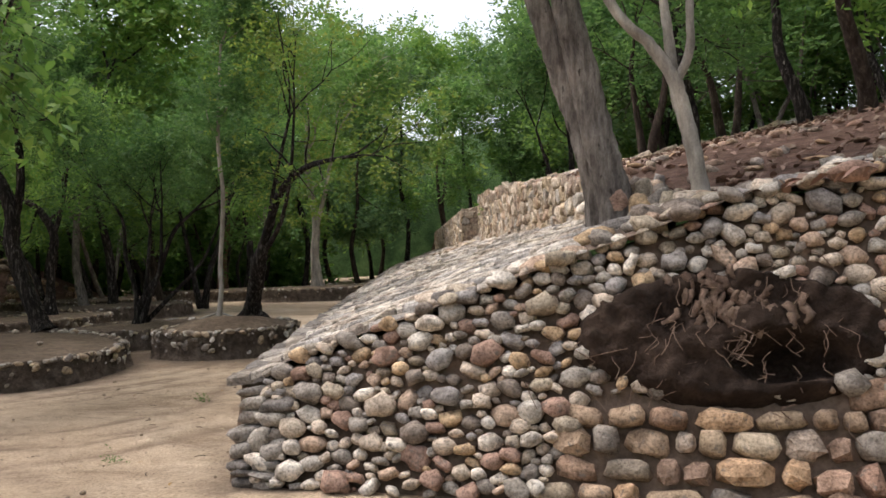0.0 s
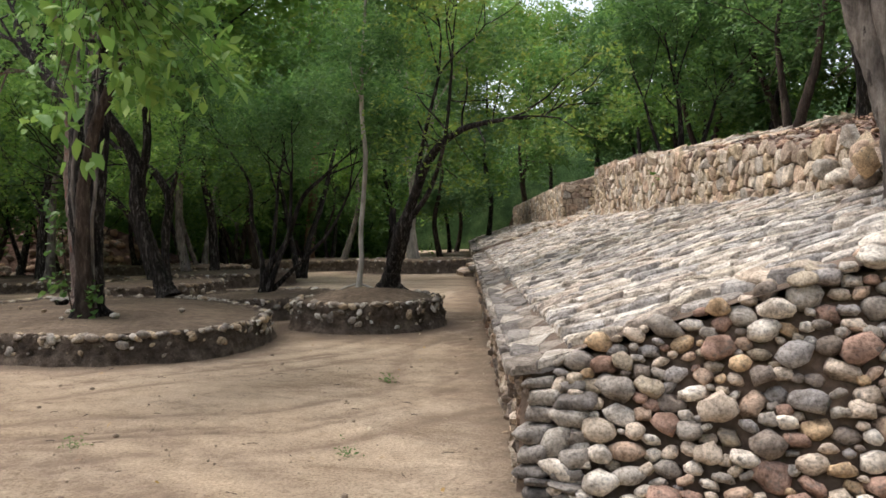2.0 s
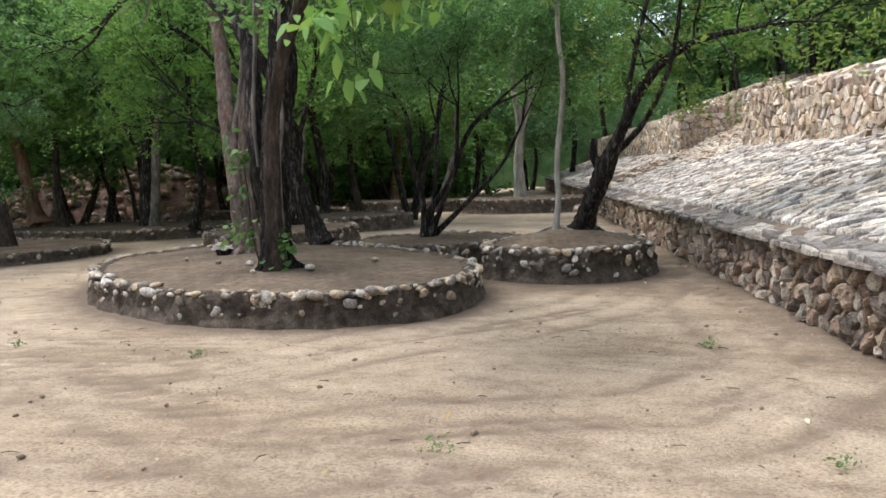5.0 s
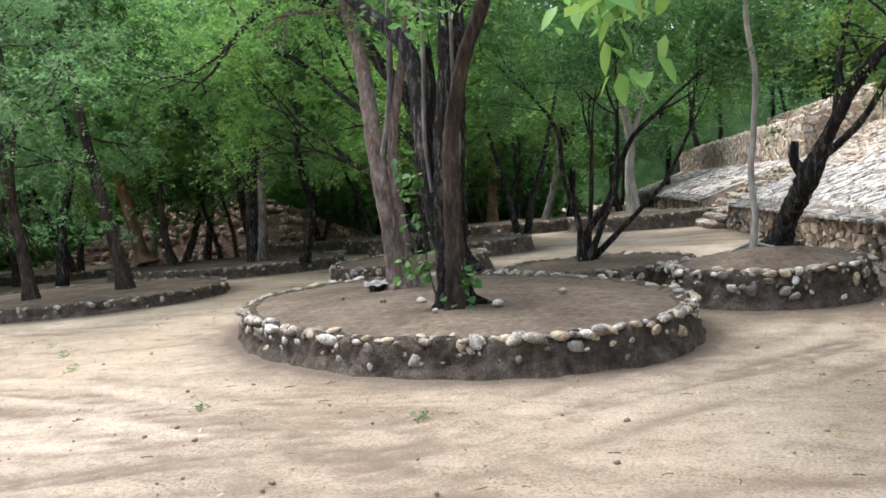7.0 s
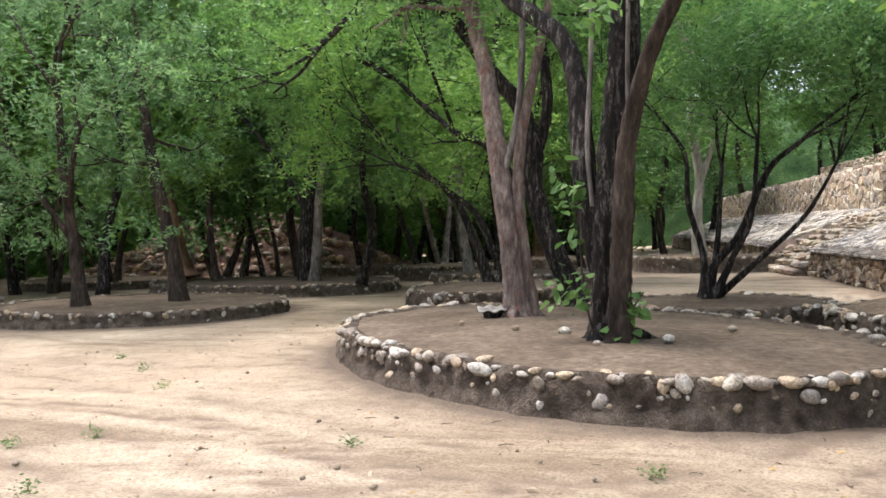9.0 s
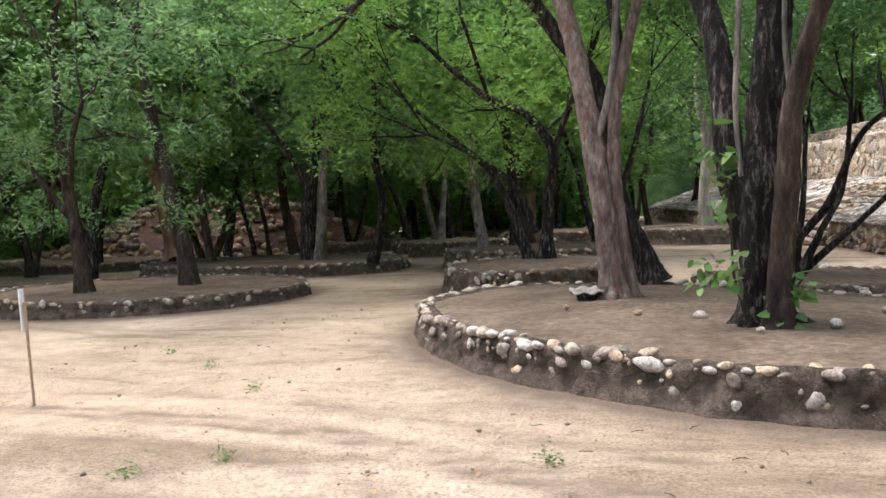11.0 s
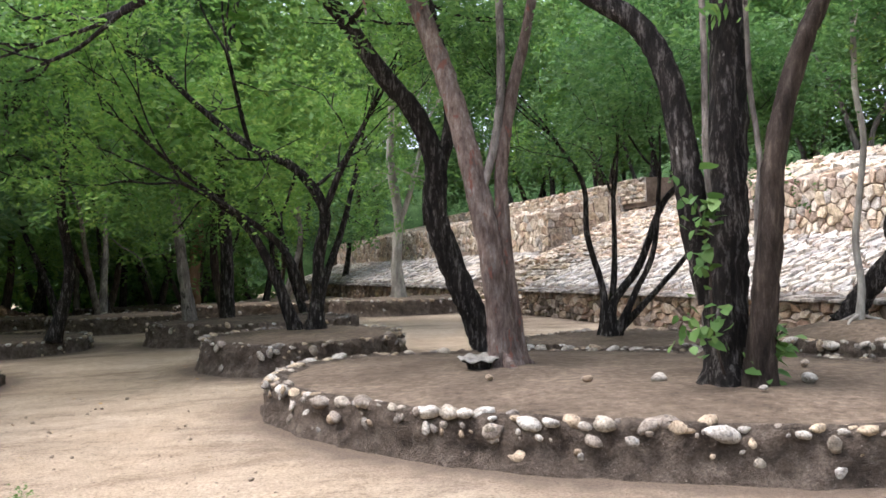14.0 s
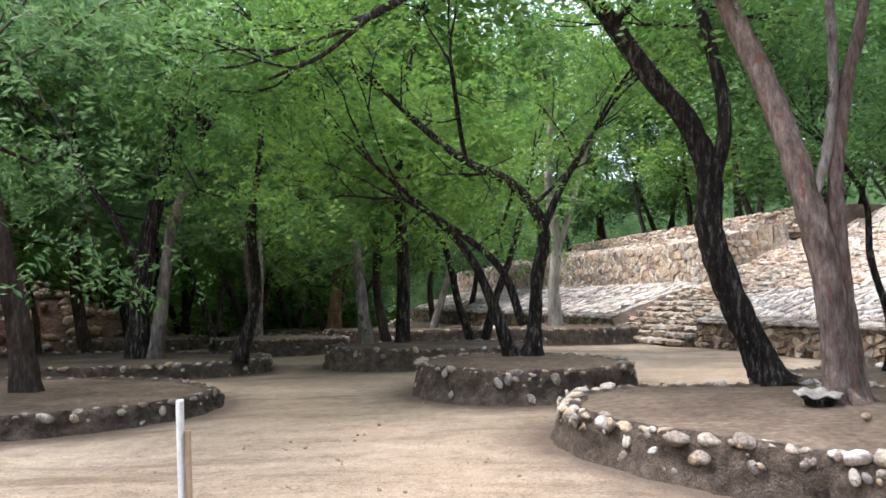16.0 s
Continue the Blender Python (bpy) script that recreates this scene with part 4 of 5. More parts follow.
# ---------------------------------------------------------------- planters: round earth beds edged with pebbles
def planter(cx, cy, rx, ry, h, dome, seed, stones, label, low=0.15, turned=0.0, single=True):
    rng = np.random.default_rng(seed)
    bed = root("planter_bed", pose(cx, cy, -0.02 * min(12.0, max(0.0, -9.5 - cx)), 0, 0, turned), label, "planter", "round planter beds")
    n = 260 if single else 84

    def edge(a, r, z):
        w = 1 + 0.025 * noise.noise(Vector((math.cos(a) * 2, math.sin(a) * 2, seed))) + 0.012 * noise.noise(Vector((math.cos(a) * 9, math.sin(a) * 9, seed)))
        return (math.cos(a) * (rx * w - r), math.sin(a) * (ry * w - r), z)

    rows = []
    levels = ((-0.10, -0.08), (-0.05, 0.03), (-0.01, 0.09), (0.01, h * 0.42), (0.02, h * 0.58), (0.035, h * 0.75), (0.05, h - 0.03), (0.09, h + 0.005), (0.15, h), (0.22, h - 0.03))
    for r, z in levels:
        for i in range(n):
            a = 2 * math.pi * i / n
            p = Vector(edge(a, r, z))
            k = 0.05 * noise.noise(p * 4 + Vector((0, 0, seed))) + (0.06 * noise.noise(p * 11) + 0.045 * noise.noise(p * 22)) * min(1.0, 0.25 + 6 * max(0.0, z))
            rows.append((p.x + math.cos(a) * k, p.y + math.sin(a) * k, p.z + k * 0.4))
    f = [(j * n + i, j * n + (i + 1) % n, (j + 1) * n + (i + 1) % n, (j + 1) * n + i) for j in range(len(levels) - 1) for i in range(n)]
    piece("mud_wall", mesh_of("mud_wall", rows, f, mud), bed, label="dark dried mud side with small embedded stones")
    rings = 14
    rows = []
    for j in range(rings):
        q = 1 - j / (rings - 1)
        for i in range(n):
            a = 2 * math.pi * i / n
            e = edge(a, 0.12, 0)
            x, y = e[0] * q, e[1] * q
            rows.append((x, y, h - 0.025 + dome * (1 - q * q) + 0.02 * noise.noise(Vector((x * 1.7, y * 1.7, seed)))))
    f = [(j * n + i, j * n + (i + 1) % n, (j + 1) * n + (i + 1) % n, (j + 1) * n + i) for j in range(rings - 1) for i in range(n)]
    piece("soil", mesh_of("soil", rows, f, soil), bed, label="bare raked grey-brown soil")
    far_spots = []
    for k in range(stones):
        a = 2 * math.pi * (k + rng.uniform(-0.45, 0.45)) / stones
        e = edge(a, rng.normal(0.07, 0.035), h + rng.uniform(-0.045, 0.004))
        s = rng.uniform(0.055, 0.105) if rng.random() < 0.6 else rng.uniform(0.1, 0.165)
        q = Euler((rng.uniform(-0.3, 0.3), rng.uniform(-0.3, 0.3), a + 1.57 + rng.normal(0, 0.4))).to_matrix().to_4x4()
        far_spots.append((Vector(e), (s * 1.25, s * 0.85, s * 0.62), q))
    for k in range(int(stones * low * 5)):
        a, z = rng.uniform(0, 6.283), rng.uniform(0.05, h - 0.04) if rng.random() < 0.5 else rng.uniform(h * 0.55, h)
        e = edge(a, -0.005, z)
        s = rng.uniform(0.02, 0.05) if rng.random() < 0.6 else rng.uniform(0.05, 0.12)
        q = Euler((radians(90) + rng.normal(0, 0.3), 0, a + 1.57)).to_matrix().to_4x4() @ Matrix.Rotation(rng.uniform(0, 6.3), 4, "Z")
        far_spots.append((Vector(e), (s * 1.3, s * 0.9, s * 0.6), q))
    if single:
        for p, s, q in far_spots[:300]:
            piece("stone", pebbles[rng.integers(7)], bed, Matrix.Translation(p) @ q @ Matrix.Diagonal((*s, 1)))
        far_spots = far_spots[300:]
    if far_spots:
        joined_stones(bed, "pebble_edging", stone_pebble_far, pebbles, rng, far_spots)
    return bed


for cx, cy, rx, ry, h, dome, seed, stones, label, low, turned, single in BEDS:
    planter(cx, cy, rx, ry, h, dome, seed, stones, label, low, turned, single)

# ---------------------------------------------------------------- trees
def tree(label, bark, stems, leaf, seed, name="tree", per_tip=26, spread=0.42, size=0.085, depth=2, reach=1.5, droop=0.0, pairs=5, bare=(), flare=0.35,
         sides=10, slim=0.42, fork=(22, 50), group="", first=0, leaves=15000, twig_sides=6, roots=0):
    """A tree from its stems: each a line of (x, y, z, radius) in the world; crown twigs grow from the stems' ends."""
    rng = np.random.default_rng(seed)
    np.random.seed(seed)
    base = np.array(stems[0][0][:3])
    t = root(name, Matrix.Translation(base), label, "tree", group)
    tips, limbs = [], Wood()
    for i, s in enumerate(stems):
        pts = [(p[0] - base[0], p[1] - base[1], p[2] - base[2], p[3]) for p in s]
        w = Wood()
        line = w.limb(pts, sides=sides if pts[0][3] > 0.05 else 6, steps=9 if sides > 12 else 6, flare=flare if i == 0 or pts[0][2] < 0.3 else 0, rough=0.1)
        piece("trunk", w.mesh("trunk", bark if not isinstance(bark, list) else bark[i % len(bark)]), t)
        if i in bare:
            continue
        end, d = line[-1, :3], line[-1, :3] - line[-3, :3]
        d = d / (np.linalg.norm(d) + 1e-9)
        for k in range(3):
            axis = rng.normal(0, 1, 3)
            axis /= np.linalg.norm(axis)
            grow(rng, limbs, end, turn_about(axis, radians(rng.uniform(8, fork[1]))) @ d, reach * rng.uniform(0.8, 1.2), line[-1, 3] * 0.72, depth, tips, droop, spread=fork, sides=twig_sides)
        m = len(line)
        for k in range(int(m * 0.5), m - 2, 3):
            if line[k, 2] < first + 0.5:
                continue
            d2 = rng.normal(0, 1, 3) + np.array([0, 0, 0.3])
            grow(rng, limbs, line[k, :3], d2, reach * rng.uniform(0.5, 0.9), line[k, 3] * 0.4, depth - 1, tips, droop, spread=fork, sides=twig_sides)
    for k in range(roots):
        a = 6.283 * (k + rng.uniform(-0.3, 0.3)) / roots
        r0, l = stems[0][0][3], rng.uniform(0.3, 0.75)
        w = Wood()
        w.limb([(math.cos(a) * r0 * 0.5, math.sin(a) * r0 * 0.5, 0.1, r0 * 0.42), (math.cos(a) * l * 0.45, math.sin(a) * l * 0.45, 0.005, r0 * 0.3),
                (math.cos(a + 0.3) * l, math.sin(a + 0.3) * l, -0.05 - 0.12 * (l > 0.5), r0 * 0.14)], sides=6, steps=4)
        piece("root", w.mesh("root", bark[0] if isinstance(bark, list) else bark), t)
    main = bark[0] if isinstance(bark, list) else bark
    if limbs.verts:
        piece("branchwork", limbs.mesh("branches", main), t, kind="stuff")
    if tips and leaf:
        tips = [q for q in tips if q[0][2] > first - 0.4] or tips
        at, ways = leaf_spots(rng, tips, max(1, round(leaves / (2 * pairs) / len(tips))), spread)
        high = at[:, 2] > first
        piece("crown", crown_mesh("crown", rng, at[high], ways[high], leaf, size, slim, pairs, size * 3.4, 0.25 + droop), t, kind="stuff")
    return t


def wild(label, x, y, z, height, lean, bark, leaf, seed, radius=0.14, stems=1, **more):
    """A tree of the wood: one or more wandering stems from one foot."""
    rng = np.random.default_rng(seed)
    lines = []
    for i in range(stems):
        a = lean[0] + i * 6.283 / stems + rng.normal(0, 0.3)
        out = lean[1] * rng.uniform(0.7, 1.2) + (0.18 if stems > 1 else 0)
        p, r = np.array([x + 0.1 * math.cos(a) * (stems > 1), y + 0.1 * math.sin(a) * (stems > 1), z - 0.05]), radius * rng.uniform(0.7, 1.0)
        pts = [(*p, r)]
        for k in range(4):
            p = p + np.array([math.cos(a) * out, math.sin(a) * out, 1.0]) * height / 4 + np.append(rng.normal(0, height * 0.03, 2), 0)
            pts.append((*p, r * (1 - 0.17 * (k + 1))))
        lines.append(pts)
    return tree(label, bark, lines, leaf, seed, **more)


# the big bed: a dark many-stemmed tree and a pinkish leaning one
tree("big dark tree with several blackened furrowed stems in the pebble-edged bed", [bark_dark, bark_dark, bark_brown, bark_grey, bark_grey],
     [[(-5.9, 9.25, 0.36, 0.20), (-5.9, 9.27, 0.9, 0.17), (-5.88, 9.28, 1.5, 0.165), (-5.84, 9.3, 2.1, 0.16), (-5.76, 9.35, 2.9, 0.14), (-5.73, 9.4, 3.6, 0.13), (-5.6, 9.5, 5.2, 0.1)],
      [(-6.0, 9.3, 1.0, 0.10), (-6.1, 9.32, 1.6, 0.115), (-6.15, 9.35, 2.1, 0.11), (-6.22, 9.45, 2.8, 0.10), (-6.42, 9.6, 3.3, 0.09), (-6.95, 9.8, 3.75, 0.08), (-7.6, 10.0, 4.4, 0.06)],
      [(-5.78, 9.0, 0.36, 0.11), (-5.74, 8.95, 1.0, 0.095), (-5.7, 8.9, 1.5, 0.09), (-5.64, 8.88, 2.15, 0.08), (-5.44, 8.86, 2.85, 0.072), (-5.2, 8.86, 3.35, 0.066), (-4.75, 8.8, 4.3, 0.05)],
      [(-5.72, 9.12, 0.5, 0.018), (-5.71, 9.09, 1.1, 0.02), (-5.7, 9.08, 1.7, 0.022), (-5.65, 9.1, 2.1, 0.022), (-5.68, 9.15, 2.7, 0.022), (-5.67, 9.2, 3.4, 0.02), (-5.68, 9.3, 4.5, 0.018)],
      [(-6.03, 9.15, 1.6, 0.02), (-6.06, 9.15, 2.2, 0.025), (-6.02, 9.2, 3.0, 0.025), (-6.0, 9.3, 4.5, 0.02)]],
     leaf_mid, 101, sides=16, roots=4, leaves=7000, bare=(3, 4), per_tip=16, size=0.09, depth=2, reach=1.2, first=2.9)
tree("tall leaning tree with flaking pinkish-grey bark in the pebble-edged bed", [bark_pink, bark_pink, bark_grey],
     [[(-7.40, 10.88, 0.37, 0.165), (-7.43, 10.88, 0.8, 0.128), (-7.5, 10.9, 1.5, 0.12), (-7.64, 11.0, 2.3, 0.115), (-7.8, 11.2, 3.1, 0.105), (-8.0, 11.4, 3.8, 0.1), (-8.5, 11.7, 5.4, 0.075)],
      [(-7.22, 10.95, 0.37, 0.08), (-7.3, 10.93, 1.0, 0.072), (-7.36, 10.92, 1.7, 0.068), (-7.34, 10.95, 2.4, 0.063), (-7.2, 11.0, 3.1, 0.058), (-7.04, 11.0, 3.7, 0.05), (-6.76, 11.1, 5.0, 0.04)],
      [(-7.58, 10.95, 2.0, 0.045), (-7.44, 10.93, 2.4, 0.045), (-7.34, 10.95, 2.9, 0.045), (-7.3, 11.0, 3.6, 0.042), (-7.3, 11.1, 4.6, 0.035)]],
     leaf_mid, 102, sides=16, roots=5, leaves=11000, per_tip=13, size=0.075, depth=2, reach=1.3, first=3.2)
tree("blackened tree with a thick bowed trunk leaning over the beds", bark_dark,
     [[(-7.2, 12.9, 0.32, 0.19), (-7.38, 12.9, 0.75, 0.155), (-7.62, 12.9, 1.33, 0.145), (-7.82, 12.9, 2.0, 0.14), (-7.8, 12.9, 2.6, 0.13), (-8.02, 12.9, 3.2, 0.115), (-8.45, 12.9, 3.75, 0.105), (-9.0, 12.9, 4.55, 0.09),
       (-9.6, 12.8, 4.95, 0.075), (-10.4, 12.8, 4.95, 0.065), (-11.5, 13.2, 4.55, 0.05)],
      [(-7.74, 12.9, 2.55, 0.085), (-7.6, 12.9, 3.2, 0.075), (-7.7, 13.0, 4.1, 0.065), (-7.9, 13.1, 5.0, 0.05)]],
     leaf_mid, 103, sides=16, per_tip=15, size=0.08, reach=1.3, first=3.4)
# the small tall bed: a bent black tree and a thin pale sapling
tree("bent black tree with a knotted trunk and long bare sloping limbs", bark_dark,
     [[(-2.78, 12.58, 0.5, 0.17), (-2.66, 12.45, 0.85, 0.13), (-2.5, 12.25, 1.15, 0.13), (-2.34, 12.04, 1.46, 0.125), (-2.17, 11.92, 1.8, 0.08), (-2.0, 11.8, 2.12, 0.072), (-1.7, 11.6, 2.6, 0.06), (-1.15, 11.35, 2.93, 0.045), (-0.4, 11.1, 3.02, 0.025)],
      [(-2.4, 12.1, 1.38, 0.075), (-2.52, 12.12, 1.62, 0.06), (-2.5, 12.1, 1.84, 0.045)],
      [(-2.28, 12.0, 1.55, 0.05), (-1.75, 11.6, 2.05, 0.04), (-1.4, 11.3, 2.8, 0.03), (-1.25, 11.2, 3.8, 0.02)],
      [(-2.05, 11.85, 2.05, 0.045), (-1.95, 11.95, 2.8, 0.035), (-1.7, 12.1, 3.9, 0.025)]],
     leaf_yellow, 104, sides=16, roots=6, leaves=6000, bare=(1,), per_tip=9, size=0.07, depth=1, reach=1.0, first=1.6, fork=(25, 55))
tree("thin pale upright sapling on a root mound in the small bed", bark_pale,
     [[(-3.06, 11.95, 0.55, 0.05), (-3.0, 11.97, 1.0, 0.042), (-3.02, 12.02, 1.5, 0.04), (-2.95, 12.0, 2.1, 0.038), (-2.9, 11.97, 2.7, 0.036), (-2.96, 12.0, 3.3, 0.034), (-2.95, 12.0, 3.9, 0.03), (-2.9, 12.1, 5.2, 0.022)]],
     leaf_deep, 105, roots=3, leaves=14000, size=0.07, depth=1, reach=0.85, first=2.35, flare=0.4, spread=0.3)
# many-stemmed shrub and its neighbours
tree("low many-stemmed dark shrub tree spreading in a fan", bark_dark,
     [[(-5.52, 13.48, 0.34, 0.13), (-5.48, 13.48, 0.8, 0.06), (-5.1, 13.48, 1.3, 0.05), (-4.75, 13.48, 2.1, 0.04), (-4.3, 13.48, 2.5, 0.03)],
      [(-5.58, 13.48, 0.4, 0.07), (-5.6, 13.48, 1.0, 0.045), (-5.78, 13.48, 1.7, 0.04), (-5.82, 13.48, 2.4, 0.03), (-6.2, 13.48, 3.0, 0.02)],
      [(-5.45, 13.43, 0.4, 0.06), (-5.2, 13.38, 0.95, 0.04), (-4.95, 13.33, 1.5, 0.035), (-4.85, 13.28, 2.5, 0.025)],
      [(-5.5, 13.53, 0.5, 0.05), (-5.4, 13.58, 1.3, 0.04), (-5.35, 13.68, 2.2, 0.03)],
      [(-5.45, 13.53, 0.4, 0.05), (-4.9, 13.58, 0.9, 0.04), (-4.3, 13.68, 1.5, 0.03), (-3.9, 13.68, 2.2, 0.02)]],
     leaf_deep, 106, leaves=30000, size=0.07, depth=2, reach=0.95, first=1.75, name="shrub_tree", spread=0.3)
tree("arching tree whose dark limbs bow over the path with feathery leaves", bark_dark,
     [[(-9.48, 15.97, 0.4, 0.15), (-9.42, 15.97, 1.0, 0.1), (-9.38, 15.97, 1.6, 0.095), (-9.28, 15.97, 2.3, 0.09), (-9.7, 15.97, 2.95, 0.075), (-10.4, 15.97, 3.32, 0.06), (-11.05, 16, 3.85, 0.05), (-11.6, 16, 4.4, 0.04)],
      [(-9.75, 15.97, 0.42, 0.1), (-10.1, 15.97, 1.4, 0.075), (-10.45, 15.97, 2.05, 0.06), (-11.0, 15.8, 2.6, 0.045), (-11.7, 15.6, 3.2, 0.03)],
      [(-9.6, 15.9, 0.9, 0.07), (-9.9, 15.8, 1.7, 0.055), (-10.6, 15.6, 2.3, 0.04), (-11.3, 15.3, 2.7, 0.03)],
      [(-9.3, 15.97, 2.2, 0.06), (-9.0, 15.9, 2.9, 0.05), (-8.6, 15.6, 3.6, 0.035)],
      [(-10.4, 15.97, 3.3, 0.04), (-10.5, 15.7, 3.9, 0.035), (-10.6, 15.3, 4.6, 0.03)]],
     leaf_fresh, 107, leaves=22000, per_tip=26, size=0.075, depth=2, reach=1.15, first=1.7, spread=0.36)
# left beds: acacias and dark trunks
tree("feathery acacia with hanging pale green sprays over a dark trunk", bark_brown,
     [[(-17.55, 13.50, 0.10, 0.13), (-17.65, 13.50, 1.10, 0.115), (-17.80, 13.50, 2.10, 0.1), (-17.70, 13.30, 3.10, 0.08), (-17.50, 13.10, 4.20, 0.06)],
      [(-17.70, 13.50, 1.40, 0.06), (-18.30, 13.30, 2.30, 0.05), (-18.70, 12.90, 3.30, 0.04)],
      [(-17.75, 13.50, 2.10, 0.06), (-17.20, 13.10, 2.90, 0.05), (-16.50, 12.70, 3.50, 0.035)]],
     leaf_mist, 108, per_tip=30, size=0.085, depth=2, reach=1.7, droop=0.1, first=1.3, spread=0.34, slim=0.27, pairs=7, leaves=26000)
tree("slim leaning trunk with smooth tan bark in the low bed", bark_brown,
     [[(-16.3, 14.95, 0.05, 0.17), (-16.45, 14.9, 1.2, 0.15), (-16.75, 14.9, 2.4, 0.135), (-17.0, 14.9, 3.6, 0.11), (-17.2, 14.9, 5.0, 0.08)]],
     leaf_mist, 109, per_tip=26, size=0.08, reach=1.5, droop=0.06, first=2.2)
tree("smooth tan-barked leaning trunk with flared foot", bark_tan,
     [[(-22.0, 21.4, 0.2, 0.26), (-22.2, 21.4, 1.0, 0.2), (-22.5, 21.4, 2.3, 0.19), (-22.9, 21.4, 4.0, 0.15), (-23.2, 21.4, 6.0, 0.1)]],
     leaf_mid, 110, per_tip=24, size=0.1, reach=1.7, first=3, flare=0.9)
tree("dark twin-stemmed tree with bare grey upper branches", [bark_dark, bark_grey],
     [[(-17.0, 20.6, 0.05, 0.24), (-16.95, 20.6, 1.4, 0.2), (-16.8, 20.6, 2.6, 0.17), (-16.5, 20.6, 4.0, 0.13), (-16.2, 20.5, 5.5, 0.09)],
      [(-16.6, 20.4, 0.05, 0.14), (-16.4, 20.3, 1.4, 0.12), (-16.2, 20.2, 2.8, 0.1), (-15.6, 20.0, 4.4, 0.07)],
      [(-16.9, 20.6, 2.0, 0.09), (-17.6, 20.5, 3.2, 0.07), (-18.4, 20.3, 4.4, 0.05)]],
     leaf_deep, 111, per_tip=20, size=0.095, reach=1.6, first=2.6)
# on the platform
tree("thick grey trunk pair with scarred bark on the broken terrace shoulder", bark_grey,
     [[(3.62, 6.5, 1.55, 0.19), (3.56, 6.5, 1.95, 0.145), (3.46, 6.5, 2.4, 0.138), (3.34, 6.5, 3.05, 0.128), (3.2, 6.5, 3.75, 0.12), (2.9, 6.7, 5.6, 0.1)],
      [(3.5, 6.62, 1.6, 0.14), (3.38, 6.62, 2.3, 0.12), (3.18, 6.62, 3.0, 0.115), (2.96, 6.62, 3.75, 0.1), (2.5, 6.8, 5.4, 0.08)]],
     leaf_mid, 112, sides=16, per_tip=18, size=0.09, reach=1.4, first=3.2, flare=0.5)
tree("slim speckled grey tree forking above a bare stem", bark_pale,
     [[(4.25, 5.75, 1.62, 0.075), (4.2, 5.75, 2.1, 0.062), (4.11, 5.75, 2.55, 0.06), (4.05, 5.75, 2.78, 0.055), (3.88, 5.75, 3.05, 0.045), (3.66, 5.75, 3.3, 0.04), (3.2, 5.9, 4.2, 0.03)],
      [(4.05, 5.75, 2.75, 0.045), (4.03, 5.8, 3.1, 0.04), (4.0, 5.9, 3.6, 0.035), (3.95, 6.0, 4.8, 0.025)],
      [(4.06, 5.75, 2.7, 0.04), (4.18, 5.72, 2.95, 0.036), (4.2, 5.75, 3.4, 0.03), (4.3, 5.9, 4.6, 0.022)]],
     leaf_mid, 113, per_tip=14, size=0.085, depth=1, reach=1.1, first=2.5)

# the wood around, bed by bed and behind
BARKS, LEAVES = [bark_dark, bark_brown, bark_dark, bark_grey], [leaf_deep, leaf_mid, leaf_deep, leaf_mid, leaf_fresh, leaf_mist]
WORDS = ["slender dark-trunked tree of the wood", "brown-barked forked tree of the wood", "leaning dark tree of the wood", "grey-barked tree of the wood"]
PLACES = [(-14.7, 19.6, 0.3, 1), (-20.2, 20.7, 0.3, 1), (-18.0, 29.5, 0, 1), (-16.4, 28.3, 0, 2), (-23.3, 33.4, 0, 1), (-12.3, 25.5, 0.1, 1), (-10.0, 24.0, 0.1, 2),
          (-11.3, 30.5, 0.3, 1), (-13.9, 35.0, 0, 2), (-18.0, 33.7, 0, 2), (-17.0, 31.2, 0, 1), (-12.4, 21.3, 0.3, 1), (-21.0, 30.4, 0.3, 2),
          (-26.0, 22.3, 0.2, 2), (-24.5, 15.5, 0.2, 2), (-28.0, 28.0, 0, 1), (-30.0, 18.0, 0, 2), (-21.5, 25.5, 0, 1), (-25.0, 36.5, 0, 2), (-20.0, 37.0, 0.2, 1)]
for i, (x, y, z, stems) in enumerate(PLACES):
    z += -0.02 * min(12.0, max(0.0, -9.5 - x))
    k = i % 4
    rng = np.random.default_rng(500 + i)
    wild(WORDS[k], x, y, z, rng.uniform(4.0, 6.0), (rng.uniform(0, 6.3), rng.uniform(0.05, 0.25)), BARKS[k], [leaf_mid, leaf_fresh, leaf_mid, leaf_fresh, leaf_mist, leaf_deep][i % 6], 500 + i, radius=rng.uniform(0.1, 0.19), stems=stems,
         per_tip=18 if stems == 1 else 12, size=0.12, pairs=5, spread=0.4, reach=1.8, first=2.2, group="trees of the wood", sides=8, leaves=17000, twig_sides=5)

tree("tall pale-barked tree in the bed beside the stone stairs", bark_pale,
     [[(-7.55, 28.2, 0.42, 0.2), (-7.6, 28.2, 1.6, 0.16), (-7.5, 28.2, 3.0, 0.14), (-7.7, 28.1, 4.6, 0.12), (-7.6, 28.0, 6.6, 0.09)], [(-7.5, 28.2, 2.6, 0.09), (-7.1, 28.1, 3.8, 0.08), (-6.6, 28.0, 5.6, 0.06)]],
     leaf_mid, 640, size=0.18, pairs=4, spread=0.5, reach=1.8, first=3.6, leaves=7000, twig_sides=5)
tree("bare smooth tan trunk among the far beds", bark_tan, [[(-15.2, 35.5, -0.15, 0.3), (-15.1, 35.5, 1.2, 0.24), (-14.9, 35.5, 3.0, 0.22), (-14.8, 35.5, 5.5, 0.17), (-14.9, 35.5, 8.0, 0.12)]],
     leaf_mist, 641, size=0.24, pairs=4, spread=0.6, reach=2.2, first=4.5, leaves=5000, twig_sides=5)
